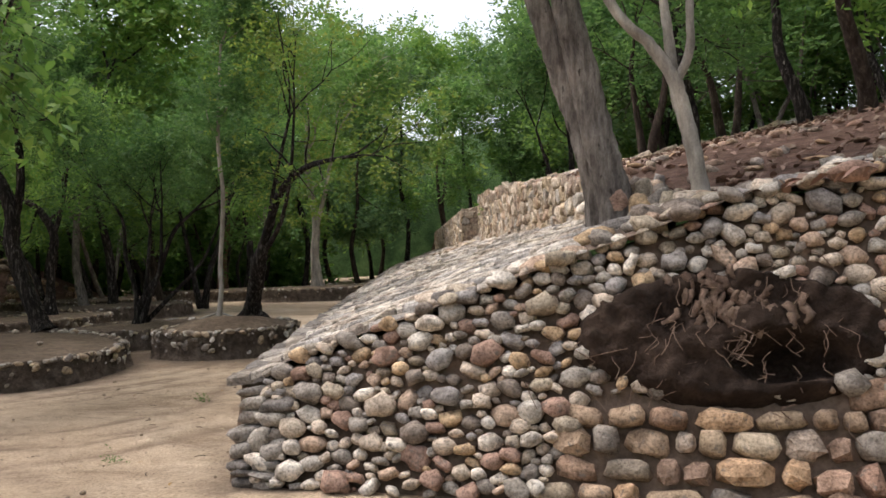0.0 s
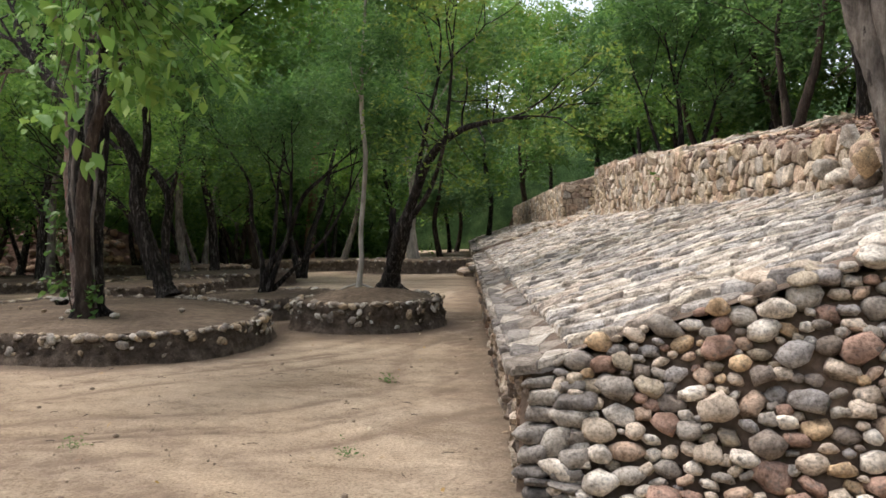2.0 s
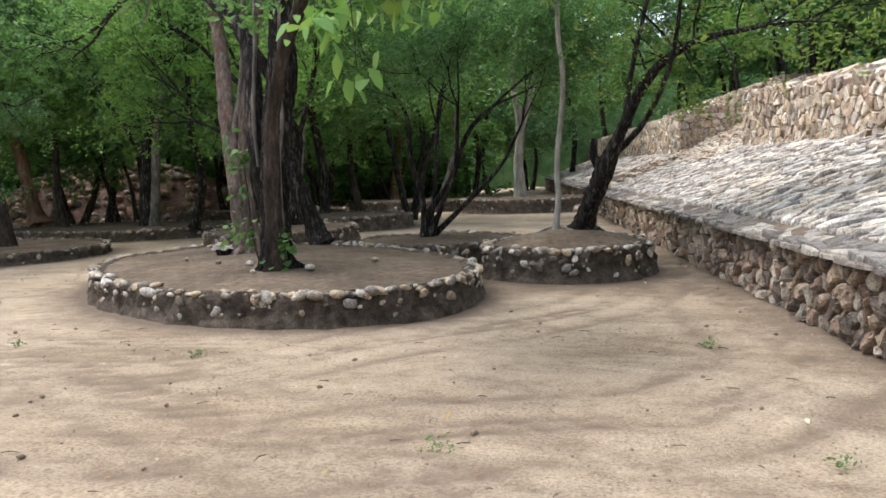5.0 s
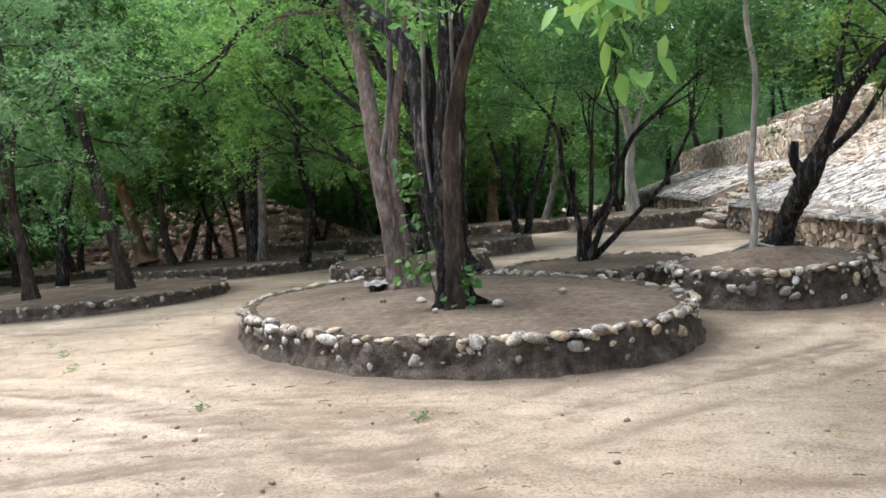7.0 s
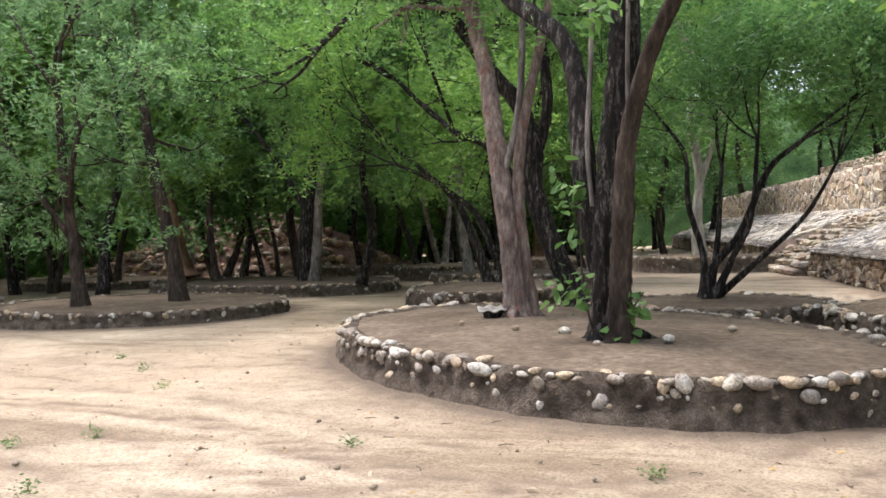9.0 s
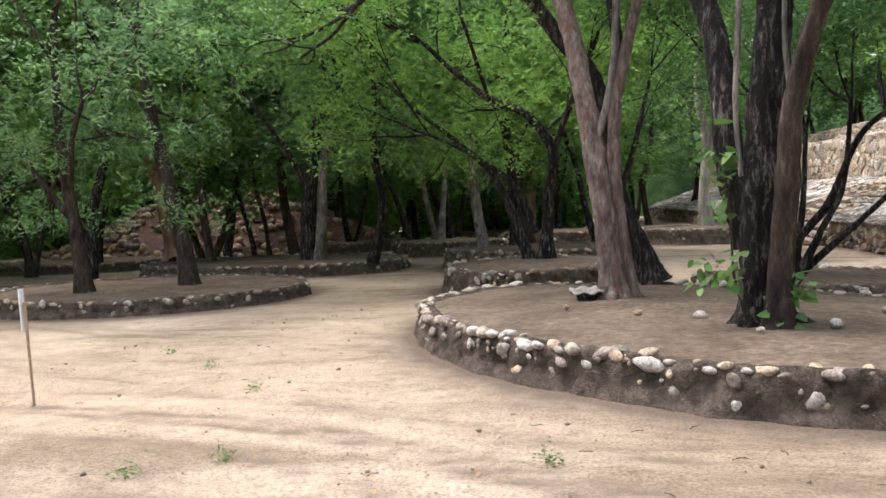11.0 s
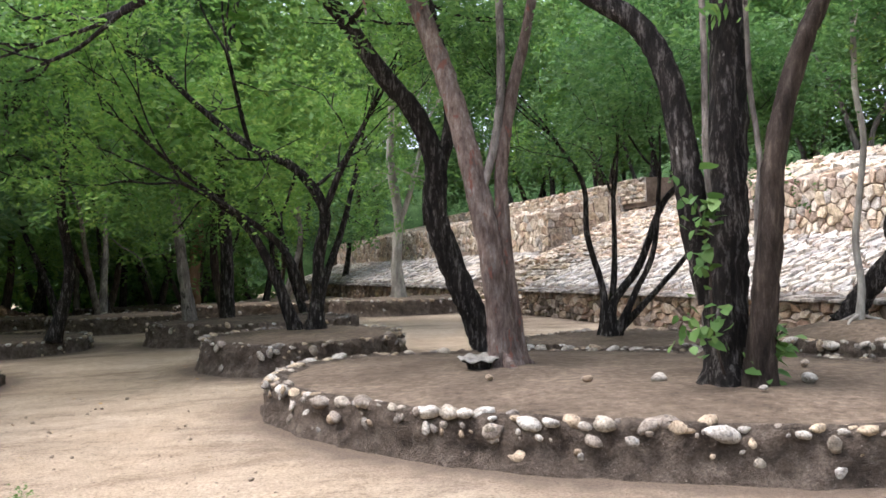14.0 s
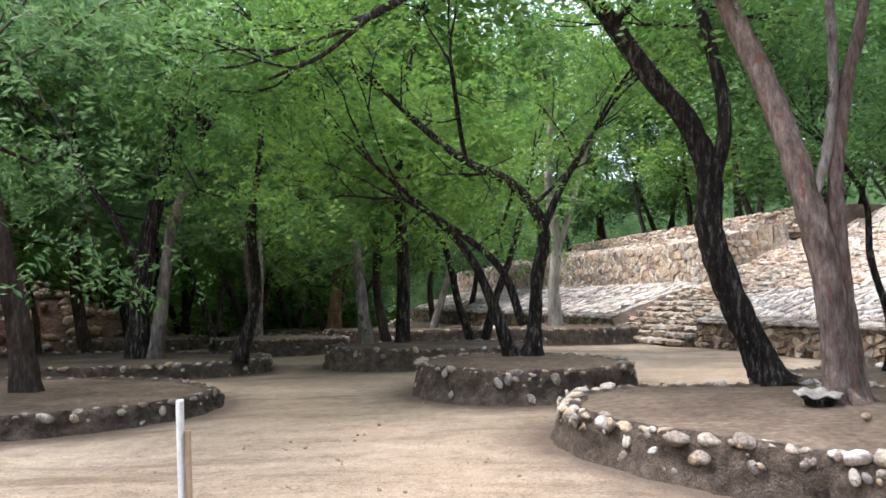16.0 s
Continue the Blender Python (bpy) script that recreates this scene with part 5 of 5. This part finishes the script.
for i, (x, y, z, lean, h) in enumerate(((6.9, 14.2, 2.95, (2.6, 0.35), 3.6), (7.4, 12.4, 2.85, (0.4, 0.25), 3.8), (5.2, 17.0, 3.2, (3.5, 0.12), 4.0), (4.3, 20.0, 3.3, (2.0, 0.1), 3.6), (9.3, 14.5, 3.3, (1.0, 0.2), 4.0),
                                   (6.5, 22.0, 3.7, (0.5, 0.15), 4.0), (10.5, 10.5, 3.4, (2.2, 0.2), 4.2))):
    wild("crooked dark tree on the leaf-strewn mound", x, y, z, h, lean, bark_dark if i % 2 == 0 else bark_brown, [leaf_mid, leaf_fresh, leaf_deep][i % 3], 600 + i, radius=0.15, stems=1 + i % 2,
         size=0.12, pairs=4, spread=0.4, reach=1.7, first=1.9, group="trees on the mound", leaves=8000, twig_sides=5)
tree("dense dark evergreen with many thin stems on the platform", bark_dark,
     [[(1.9, 31.5, 4.0, 0.12), (1.9, 31.4, 5.2, 0.1), (1.8, 31.3, 6.4, 0.07)], [(2.5, 31.6, 4.0, 0.08), (2.9, 31.5, 5.2, 0.06), (3.2, 31.4, 6.2, 0.05)], [(1.3, 31.4, 3.9, 0.07), (0.9, 31.3, 5.1, 0.06), (0.6, 31.3, 6.2, 0.04)]],
     leaf_deep, 620, size=0.2, pairs=4, spread=0.7, reach=1.9, first=1.2, leaves=11000, twig_sides=5)

# far wood: a few kinds repeated in uneven rows
KINDS = []
for i in range(6):
    KINDS.append(wild("tall leafy tree of the dense far wood", 0, 200 + 8 * i, 0, 5.2 + 0.5 * (i % 3), (i * 1.1, 0.12), BARKS[i % 4], LEAVES[i], 700 + i, radius=0.16, stems=1 + i % 2,
                      size=0.27, pairs=4, spread=0.6, reach=2.5, first=1.9, group="far wood", sides=6, droop=0.03, leaves=7000, depth=1, twig_sides=4))
TALL = [wild("tall far tree rising over the wood", 0, 260 + 8 * i, 0, 7.5 + i, (i * 2.0, 0.08), BARKS[i], [leaf_fresh, leaf_mist, leaf_fresh][i], 760 + i, radius=0.2, size=0.24, pairs=4,
             spread=0.65, reach=2.9, first=3.2, group="far wood", sides=6, leaves=15000, depth=1, twig_sides=4) for i in range(3)]
HIGH = [(-18.5, 38), (-16, 42), (-13, 40.5), (-22, 39), (-11.5, 45), (-26, 38), (-19, 46), (-30, 42), (-9.5, 49), (-36, 34), (-15, 50), (-40, 27),
        (-11.7, 21.7), (-14, 58), (-7.5, 61), (-4, 60.5), (0, 59.5), (4, 57), (8, 53), (7, 46), (12, 43), (-22.5, 18.6), (-19.5, 24), (-25.5, 28.5), (-28, 20), (-22, 35), (-33, 26), (-30, 34), (-27, 11)]
for i, (x, y) in enumerate(HIGH):
    rel = Vector((x, y, 0)) - CORNER
    u, v = rel.dot(INTO), rel.dot(ALONG)
    m = pose(x, y, platform_height(u, v) - 0.1 if u > 0.5 and v < END else -0.02 * min(12.0, max(0.0, -9.5 - x)) - 0.05, 0, 0, 57 * i)
    if i < 3:
        TALL[i].matrix_basis = m
    else:
        copy_thing(TALL[i % 3], m)
rng = np.random.default_rng(801)
SPREAD = []
for ring, (near, step) in enumerate(((38, 4.4), (45, 4.4), (53, 5.0))):
    a = -74
    while a < 62:
        SPREAD.append((-6 + near * math.sin(radians(a)) + rng.normal(0, 1.0), 2 + near * math.cos(radians(a)) + rng.normal(0, 1.0), 1.0 + 0.12 * ring))
        a += math.degrees(step / near) * rng.uniform(0.8, 1.2)
for x, y in ((11, 20), (14, 15), (12, 26), (9, 30), (6, 34), (16, 20), (14, 31), (9, 38), (3, 42), (16, 11), (0, 48), (-3, 56), (4, 54), (13, 40)):
    SPREAD.append((x, y, 0.9))
for a in range(-70, -4, 8):
    for near in (24, 31):
        if a < -22 or near > 28:
            SPREAD.append((-8 + near * math.sin(radians(a)) + rng.normal(0, 1.2), 5 + near * math.cos(radians(a)) + rng.normal(0, 1.2), 0.82))
# unseen trees beside and behind the walk, added only for the light they bounce
for x, y in ((-30, -2), (-24, -10), (-12, -14), (2, -15), (14, -8), (18, 2), (-36, 8), (-40, 20)):
    SPREAD.append((x, y, 1.0))
SPREAD = [q for q in SPREAD if not ((q[0] + 27) ** 2 / 90 + (q[1] - 30.5) ** 2 / 40 < 1) and not (-5.5 < (Vector((q[0], q[1], 0)) - CORNER).dot(INTO) < 7.5 and 6 < (Vector((q[0], q[1], 0)) - CORNER).dot(ALONG) < END - 6)]
for i, (x, y, s) in enumerate(SPREAD):
    rel = Vector((x, y, 0)) - CORNER
    u, v = rel.dot(INTO), rel.dot(ALONG)
    z = platform_height(u, v) - 0.1 if u > 0.5 and -1 < v < END else -0.02 * min(12.0, max(0.0, -9.5 - x)) - 0.05
    if i < 6:
        KINDS[i].matrix_basis = Matrix.Translation((x, y, z)) @ Matrix.Rotation(rng.uniform(0, 6.3), 4, "Z")
    else:
        o = copy_thing(KINDS[rng.integers(6)], Matrix.Translation((x, y, z)) @ Matrix.Rotation(rng.uniform(0, 6.3), 4, "Z"))
        o.scale = [s * rng.uniform(0.85, 1.2)] * 3

# undergrowth that closes the wood
def thicket(x, y, r, h, leaf, seed, n=380, size=0.33):
    rng = np.random.default_rng(seed)
    at = np.stack([rng.normal(0, r * 0.5, n), rng.normal(0, r * 0.35, n), np.abs(rng.normal(0, 0.5, n)) * h], 1)
    t = root("bush", pose(x, y, 0), "dense green undergrowth bush at the edge of the wood", "bush", "undergrowth")
    rngs = np.random.default_rng(seed)
    w = Wood()
    for k in range(7):
        a = rngs.uniform(0, 6.3)
        w.limb([(0, 0, -0.05, 0.04), (math.cos(a) * r * 0.2, math.sin(a) * r * 0.2, h * 0.35, 0.03), (math.cos(a) * r * 0.4, math.sin(a) * r * 0.3, h * 0.75, 0.015)], sides=5, steps=2)
    piece("stems", w.mesh("stems", bark_dark), t, kind="stuff")
    piece("foliage", crown_mesh("leaves", rng, at, at * 0.3, leaf, size, 0.45, 4, 0.5, 0.1), t, kind="stuff")
    return t


BUSH = [thicket(0, 300, 3.4, 3.6, leaf_deep, 901), thicket(0, 310, 3.0, 3.0, leaf_mid, 902), thicket(0, 320, 3.4, 4.4, leaf_fresh, 903)]
rng = np.random.default_rng(910)
k = 0
for near, step in ((45, 3.2), (51, 3.4)):
    a = -76
    while a < 62:
        x, y = -6 + near * math.sin(radians(a)) + rng.normal(0, 0.8), 2 + near * math.cos(radians(a)) + rng.normal(0, 0.8)
        a += math.degrees(step / near) * rng.uniform(0.8, 1.2)
        m = pose(x, y, -0.02 * min(12.0, max(0.0, -9.5 - x)), 0, 0, rng.uniform(-30, 30) - a)
        rel = Vector((x, y, 0)) - CORNER
        if rel.dot(INTO) > -5 and rel.dot(ALONG) < END - 4:
            continue
        if k < 3:
            BUSH[k].matrix_basis = m
        else:
            copy_thing(BUSH[rng.integers(3)], m)
        k += 1

# wooded distance all round
rows, n = [], 160
for j, (r, z) in enumerate(((62, -0.5), (63, 4), (65, 8), (70, 11.5), (80, 13.5))):
    for i in range(n):
        a = 2 * math.pi * i / n
        w = 2.2 * noise.noise(Vector((math.cos(a) * 9, math.sin(a) * 9, j))) + 1.2 * noise.noise(Vector((math.cos(a) * 26, math.sin(a) * 26, j)))
        rows.append((-6 + (r + w) * math.sin(a), 5 + (r + w) * math.cos(a), z + (w if j > 1 else 0)))
f = [(j * n + i, j * n + (i + 1) % n, (j + 1) * n + (i + 1) % n, (j + 1) * n + i) for j in range(4) for i in range(n)]
woods = earth_material("far_foliage", (0.02, 0.05, 0.016), (0.05, 0.105, 0.032), (0.1, 0.17, 0.06), 0.8, 0.3)
tagged(new("backdrop", mesh_of("backdrop", rows, f, woods)), "distant wooded hillside of green treetops", "woodland", kind="structure")

# a low overgrown ruin mound in the wood
rows = []
for j in range(16):
    for i in range(40):
        a, q = 2 * math.pi * i / 40, j / 15
        rows.append((-29 + math.cos(a) * 11 * q, 33.5 + math.sin(a) * 6 * q, 2.7 * (1 - soft(q, 0.1, 1)) - 0.35 + 0.15 * noise.noise(Vector((math.cos(a) * q * 8, math.sin(a) * q * 8, 1)))))
f = [(j * 40 + i, j * 40 + (i + 1) % 40, (j + 1) * 40 + (i + 1) % 40, (j + 1) * 40 + i) for j in range(15) for i in range(40)]
mound = tagged(new("ruin_mound", mesh_of("ruin_mound", rows, f, litter)), "low earth mound of a ruin strewn with stones among trees", "mound", kind="structure")
rng = np.random.default_rng(930)
spots = []
for _ in range(420):
    a, q = rng.uniform(3.3, 6.2), rng.uniform(0.15, 0.95)
    spots.append((Vector((-29 + math.cos(a) * 11 * q, 33.5 + math.sin(a) * 6 * q, 2.7 * (1 - soft(q, 0.1, 1)) - 0.25)), rng.uniform((0.2, 0.16, 0.1), (0.5, 0.4, 0.3)),
                  Euler(tuple(rng.uniform(-0.4, 0.4, 2)) + (rng.uniform(0, 6),)).to_matrix().to_4x4()))
joined_stones(mound, "stone_scatter", stone_field_far, lumps, rng, spots)


# ---------------------------------------------------------------- broad leaves, vine and small things
def broad_leaf_mesh(name, rng, spots, ways, material, size, wide=0.55):
    """Large single leaves, folded along the midrib and hanging at their tips."""
    v, f = [], []
    for p, d in zip(spots, ways):
        d = np.array(d) + rng.normal(0, 0.35, 3)
        d[2] -= 0.35
        d /= np.linalg.norm(d)
        s = np.cross(d, [0, 0, 1.0]) + rng.normal(0, 0.25, 3)
        s /= np.linalg.norm(s)
        up = np.cross(s, d)
        l = size * rng.uniform(0.6, 1.25)
        w = l * wide * rng.uniform(0.85, 1.15)
        o = len(v)
        p = np.array(p)
        droop = np.array([0, 0, -0.18 * l])
        v += [p, p + d * l * 0.33 + s * w * 0.46 + up * l * 0.07, p + d * l * 0.36, p + d * l * 0.33 - s * w * 0.46 + up * l * 0.07,
              p + d * l * 0.7 + s * w * 0.36 + up * l * 0.03 + droop * 0.4, p + d * l * 0.7 + droop * 0.4, p + d * l * 0.7 - s * w * 0.36 + up * l * 0.03 + droop * 0.4, p + d * l + droop]
        f += [(o, o + 1, o + 2), (o, o + 2, o + 3), (o + 1, o + 4, o + 5, o + 2), (o + 2, o + 5, o + 6, o + 3), (o + 4, o + 7, o + 5), (o + 5, o + 7, o + 6)]
    return mesh_of(name, v, f, material)


def single_leaves(parent, rng, spots, ways, material, size, wide, limit=300):
    """Large leaves as pieces of their own, on a few shared shapes."""
    shapes = [broad_leaf_mesh("leaf", np.random.default_rng(2000 + i), [(0, 0, 0)], [(1.0, 0, 0.35)], material, size, wide) for i in range(7)]
    for p, d in list(zip(spots, ways))[:limit]:
        d = Vector(d) + Vector((0, 0, -0.25))
        q = d.to_track_quat("X", "Z").to_matrix().to_4x4() @ Matrix.Rotation(rng.normal(0, 0.5), 4, "X")
        piece("leaf", shapes[rng.integers(7)], parent, Matrix.Translation(p) @ q @ Matrix.Scale(rng.uniform(0.75, 1.25), 4))


rng = np.random.default_rng(1001)
HANG = Vector((-5.66, 9.42, 4.1))
broad = root("leafy_branch", Matrix.Translation(HANG), "leafy branch with large drooping light green leaves over the sand", "branch")
w = Wood()
spots, ways = [], []
bough = [np.array(Vector(q) - HANG) for q in ((-5.66, 9.42, 4.1), (-4.9, 8.6, 4.4), (-4.1, 7.6, 4.45), (-3.6, 6.6, 4.25), (-3.35, 5.7, 3.9))]
w.limb([(*q, r) for q, r in zip(bough, (0.06, 0.05, 0.042, 0.032, 0.015))], sides=7, steps=4)
for i in range(140):
    f = rng.uniform(1.2, 3.9)
    k = min(3, int(f))
    start = bough[k] + (bough[k + 1] - bough[k]) * (f - k)
    if i < 4:
        end = np.array((rng.normal(-3.45, 0.14), rng.normal(6.05, 0.18), rng.uniform(2.15, 2.6)))
    else:
        x, y = rng.normal(-3.6, 0.3), rng.normal(7.0, 0.72)
        end = np.array((x + 0.1, y, 2.85 + 0.3 * abs(math.sin(3.1 * y)) + 2.1 * rng.random() ** 1.4))
    end -= np.array(HANG)
    mid = (start + end) / 2 + [0, 0, 0.16]
    w.limb([(*start, 0.006), (*mid, 0.005), (*end, 0.003)], sides=5, steps=3)
    for k in range(10):
        p = end + rng.normal(0, 0.11, 3)
        spots.append(p)
        ways.append((end - start) * 0.25 + rng.normal(0, 0.65, 3))
piece("branchwork", w.mesh("branches", bark_brown), broad, kind="stuff")
order = rng.permutation(len(spots))
spots, ways = [spots[i] for i in order], [ways[i] for i in order]
single_leaves(broad, rng, spots, ways, leaf_broad, 0.175, 0.6)
leaf_broad_far = leaf_material("broad_green_leaf_joined", [(0.12, 0.25, 0.055), (0.17, 0.32, 0.075), (0.25, 0.38, 0.09), (0.14, 0.28, 0.06)], 0.35)
piece("foliage", broad_leaf_mesh("foliage", rng, spots[300:], ways[300:], leaf_broad_far, 0.175, 0.6), broad, kind="stuff")

vine = root("climbing_vine", Matrix.Translation((-6.0, 9.05, 0.4)), "bright heart-leaved vine climbing the dark trunk", "vine")
w = Wood()
w.limb([(0, 0, -0.03, 0.012), (-0.1, 0.0, 0.4, 0.01), (-0.12, -0.02, 0.9, 0.009), (-0.18, 0, 1.35, 0.008)], sides=5, steps=4)
w.limb([(0.2, -0.02, -0.03, 0.01), (0.3, -0.05, 0.2, 0.008), (0.45, -0.05, 0.42, 0.006)], sides=5, steps=3)
piece("stem", w.mesh("stem", bark_brown), vine)
spots, ways = [], []
for cx, cz, sx, sz, n in ((-0.2, 1.32, 0.13, 0.15, 34), (-0.17, 0.95, 0.06, 0.2, 16), (-0.2, 0.42, 0.12, 0.14, 36), (0.34, 0.28, 0.09, 0.17, 44), (0.25, 0.12, 0.12, 0.07, 14)):
    for _ in range(n):
        spots.append((cx + rng.normal(0, sx * 0.7), rng.normal(-0.04, 0.05), cz + rng.normal(0, sz * 0.7)))
        ways.append((rng.normal(0, 0.6), -0.6, rng.normal(-0.1, 0.5)))
single_leaves(vine, rng, spots, ways, leaf_vine, 0.115, 0.78)

stump = root("hollow_stump", pose(-7.66, 10.72, 0.40), "pale wavy stump slab on the soil, shade beneath it coloured dark", "stump")
rows, n = [], 36
for r, z in ((0.11, -0.02), (0.12, 0.03), (0.2, 0.075), (0.195, 0.09), (0.12, 0.075), (0.0, 0.07)):
    for i in range(n):
        a = 2 * math.pi * i / n
        q = r * (1 + 0.06 * math.sin(5 * a) + 0.05 * math.sin(11 * a + 1))
        rows.append((q * math.cos(a) * 0.95, q * math.sin(a) * 0.7, z + ((0.014 * math.sin(7 * a) + 0.02 * math.sin(a)) if 0.07 < z else 0)))
f = [(j * n + i, j * n + (i + 1) % n, (j + 1) * n + (i + 1) % n, (j + 1) * n + i) for j in range(5) for i in range(n)]
# dark foot and underside put the shade below the pale slab into the colour
bowl = mesh_of("bowl", rows, f, bark_dark)
bowl.materials.append(bark_pale)
bowl.polygons.foreach_set("material_index", np.array([1 if n * 2 <= i else 0 for i in range(len(f))], dtype=np.int32))
piece("bowl", bowl, stump)

for i, (x, y, s) in enumerate(((-6.4, 9.42, 0.1), (-5.35, 9.05, 0.11), (-6.95, 9.55, 0.07), (-4.9, 9.9, 0.08), (-7.7, 9.9, 0.06), (-5.9, 8.7, 0.05))):
    tagged(piece("rock", pebbles[i], None, Matrix.Translation((x, y, 0.41)) @ Matrix.Rotation(i * 1.3, 4, "Z") @ Matrix.Diagonal((s * 1.3, s, s * 0.8, 1))),
           "small loose pale rock lying on the bare soil", "rock", "loose rocks")
post = root("marker_post", pose(-11.58, 7.0, 0, 0, -2, 0), "thin wooden stake with a white-painted board", "post")
bm = bmesh.new()
bmesh.ops.create_cube(bm, size=1.0)
bmesh.ops.transform(bm, matrix=Matrix.Translation((0.012, 0, 0.37)) @ Matrix.Diagonal((0.02, 0.022, 0.88, 1)), verts=bm.verts)
bmesh.ops.bevel(bm, geom=list(bm.edges), offset=0.004, segments=1, affect="EDGES")
part("stake", bm, raw_wood, post)
bm = bmesh.new()
bmesh.ops.create_cube(bm, size=1.0)
bmesh.ops.transform(bm, matrix=Matrix.Translation((-0.012, -0.005, 0.74)) @ Matrix.Diagonal((0.016, 0.05, 0.36, 1)), verts=bm.verts)
bmesh.ops.bevel(bm, geom=list(bm.edges), offset=0.004, segments=1, affect="EDGES")
part("board", bm, white_paint, post, "white-painted board")


def weed(x, y, seed):
    rng = np.random.default_rng(seed)
    spots = rng.normal(0, 0.02, (16, 3)) * [1, 1, 0.1] + [0, 0, 0.008]
    ways = np.stack([rng.normal(0, 1, 16), rng.normal(0, 1, 16), rng.uniform(0.5, 1.0, 16)], 1)
    t = root("weed", pose(x, y, ground_height(x, y)), "small green weed tuft on sandy ground", "weed", "weeds")
    piece("foliage", crown_mesh("leaves", rng, spots, ways, grass_mat, 0.026, 0.35, 3, 0.05, -0.3), t, kind="stuff")


for i, (x, y) in enumerate(((-0.25, 4.82), (-2.2, 4.6), (-5.0, 6.34), (-7.0, 6.4), (-9.3, 5.6), (-8.2, 4.9), (-0.9, 7.4), (-10.9, 8.5), (-12.0, 9.2), (-8.9, 6.0), (-9.8, 7.6))):
    weed(x, y, 1100 + i)

# fallen leaves, twigs and crumbs of earth
rng = np.random.default_rng(1201)
n = 260
at = np.stack([rng.uniform(-14, 1, n), rng.uniform(3.2, 16, n), np.full(n, 0.02)], 1)
keep = [not ((x + 6.35) ** 2 / 10.5 + (y - 10.1) ** 2 / 7.6 < 1 or (x + 2.9) ** 2 + (y - 11.95) ** 2 < 1.9 or x > 1.0 - 0.262 * (y - 4.4)) for x, y, _ in at]
at = at[np.array(keep)]
at[:, 2] = [ground_height(x, y) + 0.012 for x, y, _ in at]
flat_ways = np.stack([rng.normal(0, 1, len(at)), rng.normal(0, 1, len(at)), rng.normal(0.4, 0.1, len(at))], 1)
tagged(new("fallen_leaves", broad_leaf_mesh("fallen_leaves", rng, at, flat_ways, leaf_dry, 0.06, 0.5)), "scattered dry yellow and brown fallen leaves", "leaves", kind="stuff")
spots = []
for i in range(1500):
    x, y = rng.uniform(-13, 1), rng.uniform(2.8, 13)
    if x > 0.9 - 0.262 * (y - 4.4) or (x + 6.56) ** 2 / 11 + (y - 10.2) ** 2 / 8.5 < 1 or (x + 2.9) ** 2 + (y - 11.95) ** 2 < 1.7:
        continue
    s = rng.uniform(0.008, 0.02) if rng.random() < 0.85 else rng.uniform(0.02, 0.045)
    spots.append((Vector((x, y, ground_height(x, y) + s * 0.2)), (s * 1.2, s, s * 0.7), Matrix.Rotation(rng.uniform(0, 6.3), 4, "Z")))
litter_root = tagged(new("soil_crumbs"), "scattered small crumbs of earth and grit on the sand", "grit", kind="stuff")
joined_stones(litter_root, "grit", trodden, crumbs, rng, spots)
n = 2600
at, flat_ways = [], rng.normal(0, 1, (n, 3)) * [1, 1, 0.3]
for i in range(n):
    u, v = rng.uniform(UPPER + 0.1, 10), rng.uniform(-1.5, 10)
    at.append(plan(u, v, platform_height(u, v) + 0.03 + rng.uniform(0, 0.03)))
brown = leaf_material("brown_litter_leaf", [(0.10, 0.055, 0.04), (0.19, 0.11, 0.085), (0.30, 0.2, 0.16), (0.14, 0.08, 0.06)], 0.05)
tagged(new("leaf_carpet", broad_leaf_mesh("leaf_carpet", rng, [np.array(q) for q in at], flat_ways, brown, 0.11, 0.6)), "thick carpet of dry brown leaves on the mound", "leaves", kind="stuff")
w = Wood()
for i in range(70):
    x, y = rng.uniform(-12, 0.5), rng.uniform(3.2, 8)
    if x > 0.7 - 0.262 * (y - 4.4) or (x + 6.35) ** 2 / 10.5 + (y - 10.1) ** 2 / 7.6 < 1:
        continue
    a, l = rng.uniform(0, 6.3), rng.uniform(0.015, 0.05)
    z = ground_height(x, y) + 0.008
    w.limb([(x, y, z, 0.0025), (x + l * math.cos(a), y + l * math.sin(a), z + 0.004, 0.0025), (x + 2 * l * math.cos(a + 0.2), y + 2 * l * math.sin(a + 0.2), z, 0.002)], sides=4, steps=2)
tagged(new("twigs", w.mesh("twigs", bark_brown)), "scattered small dry twigs on the sand", "twigs", kind="stuff")
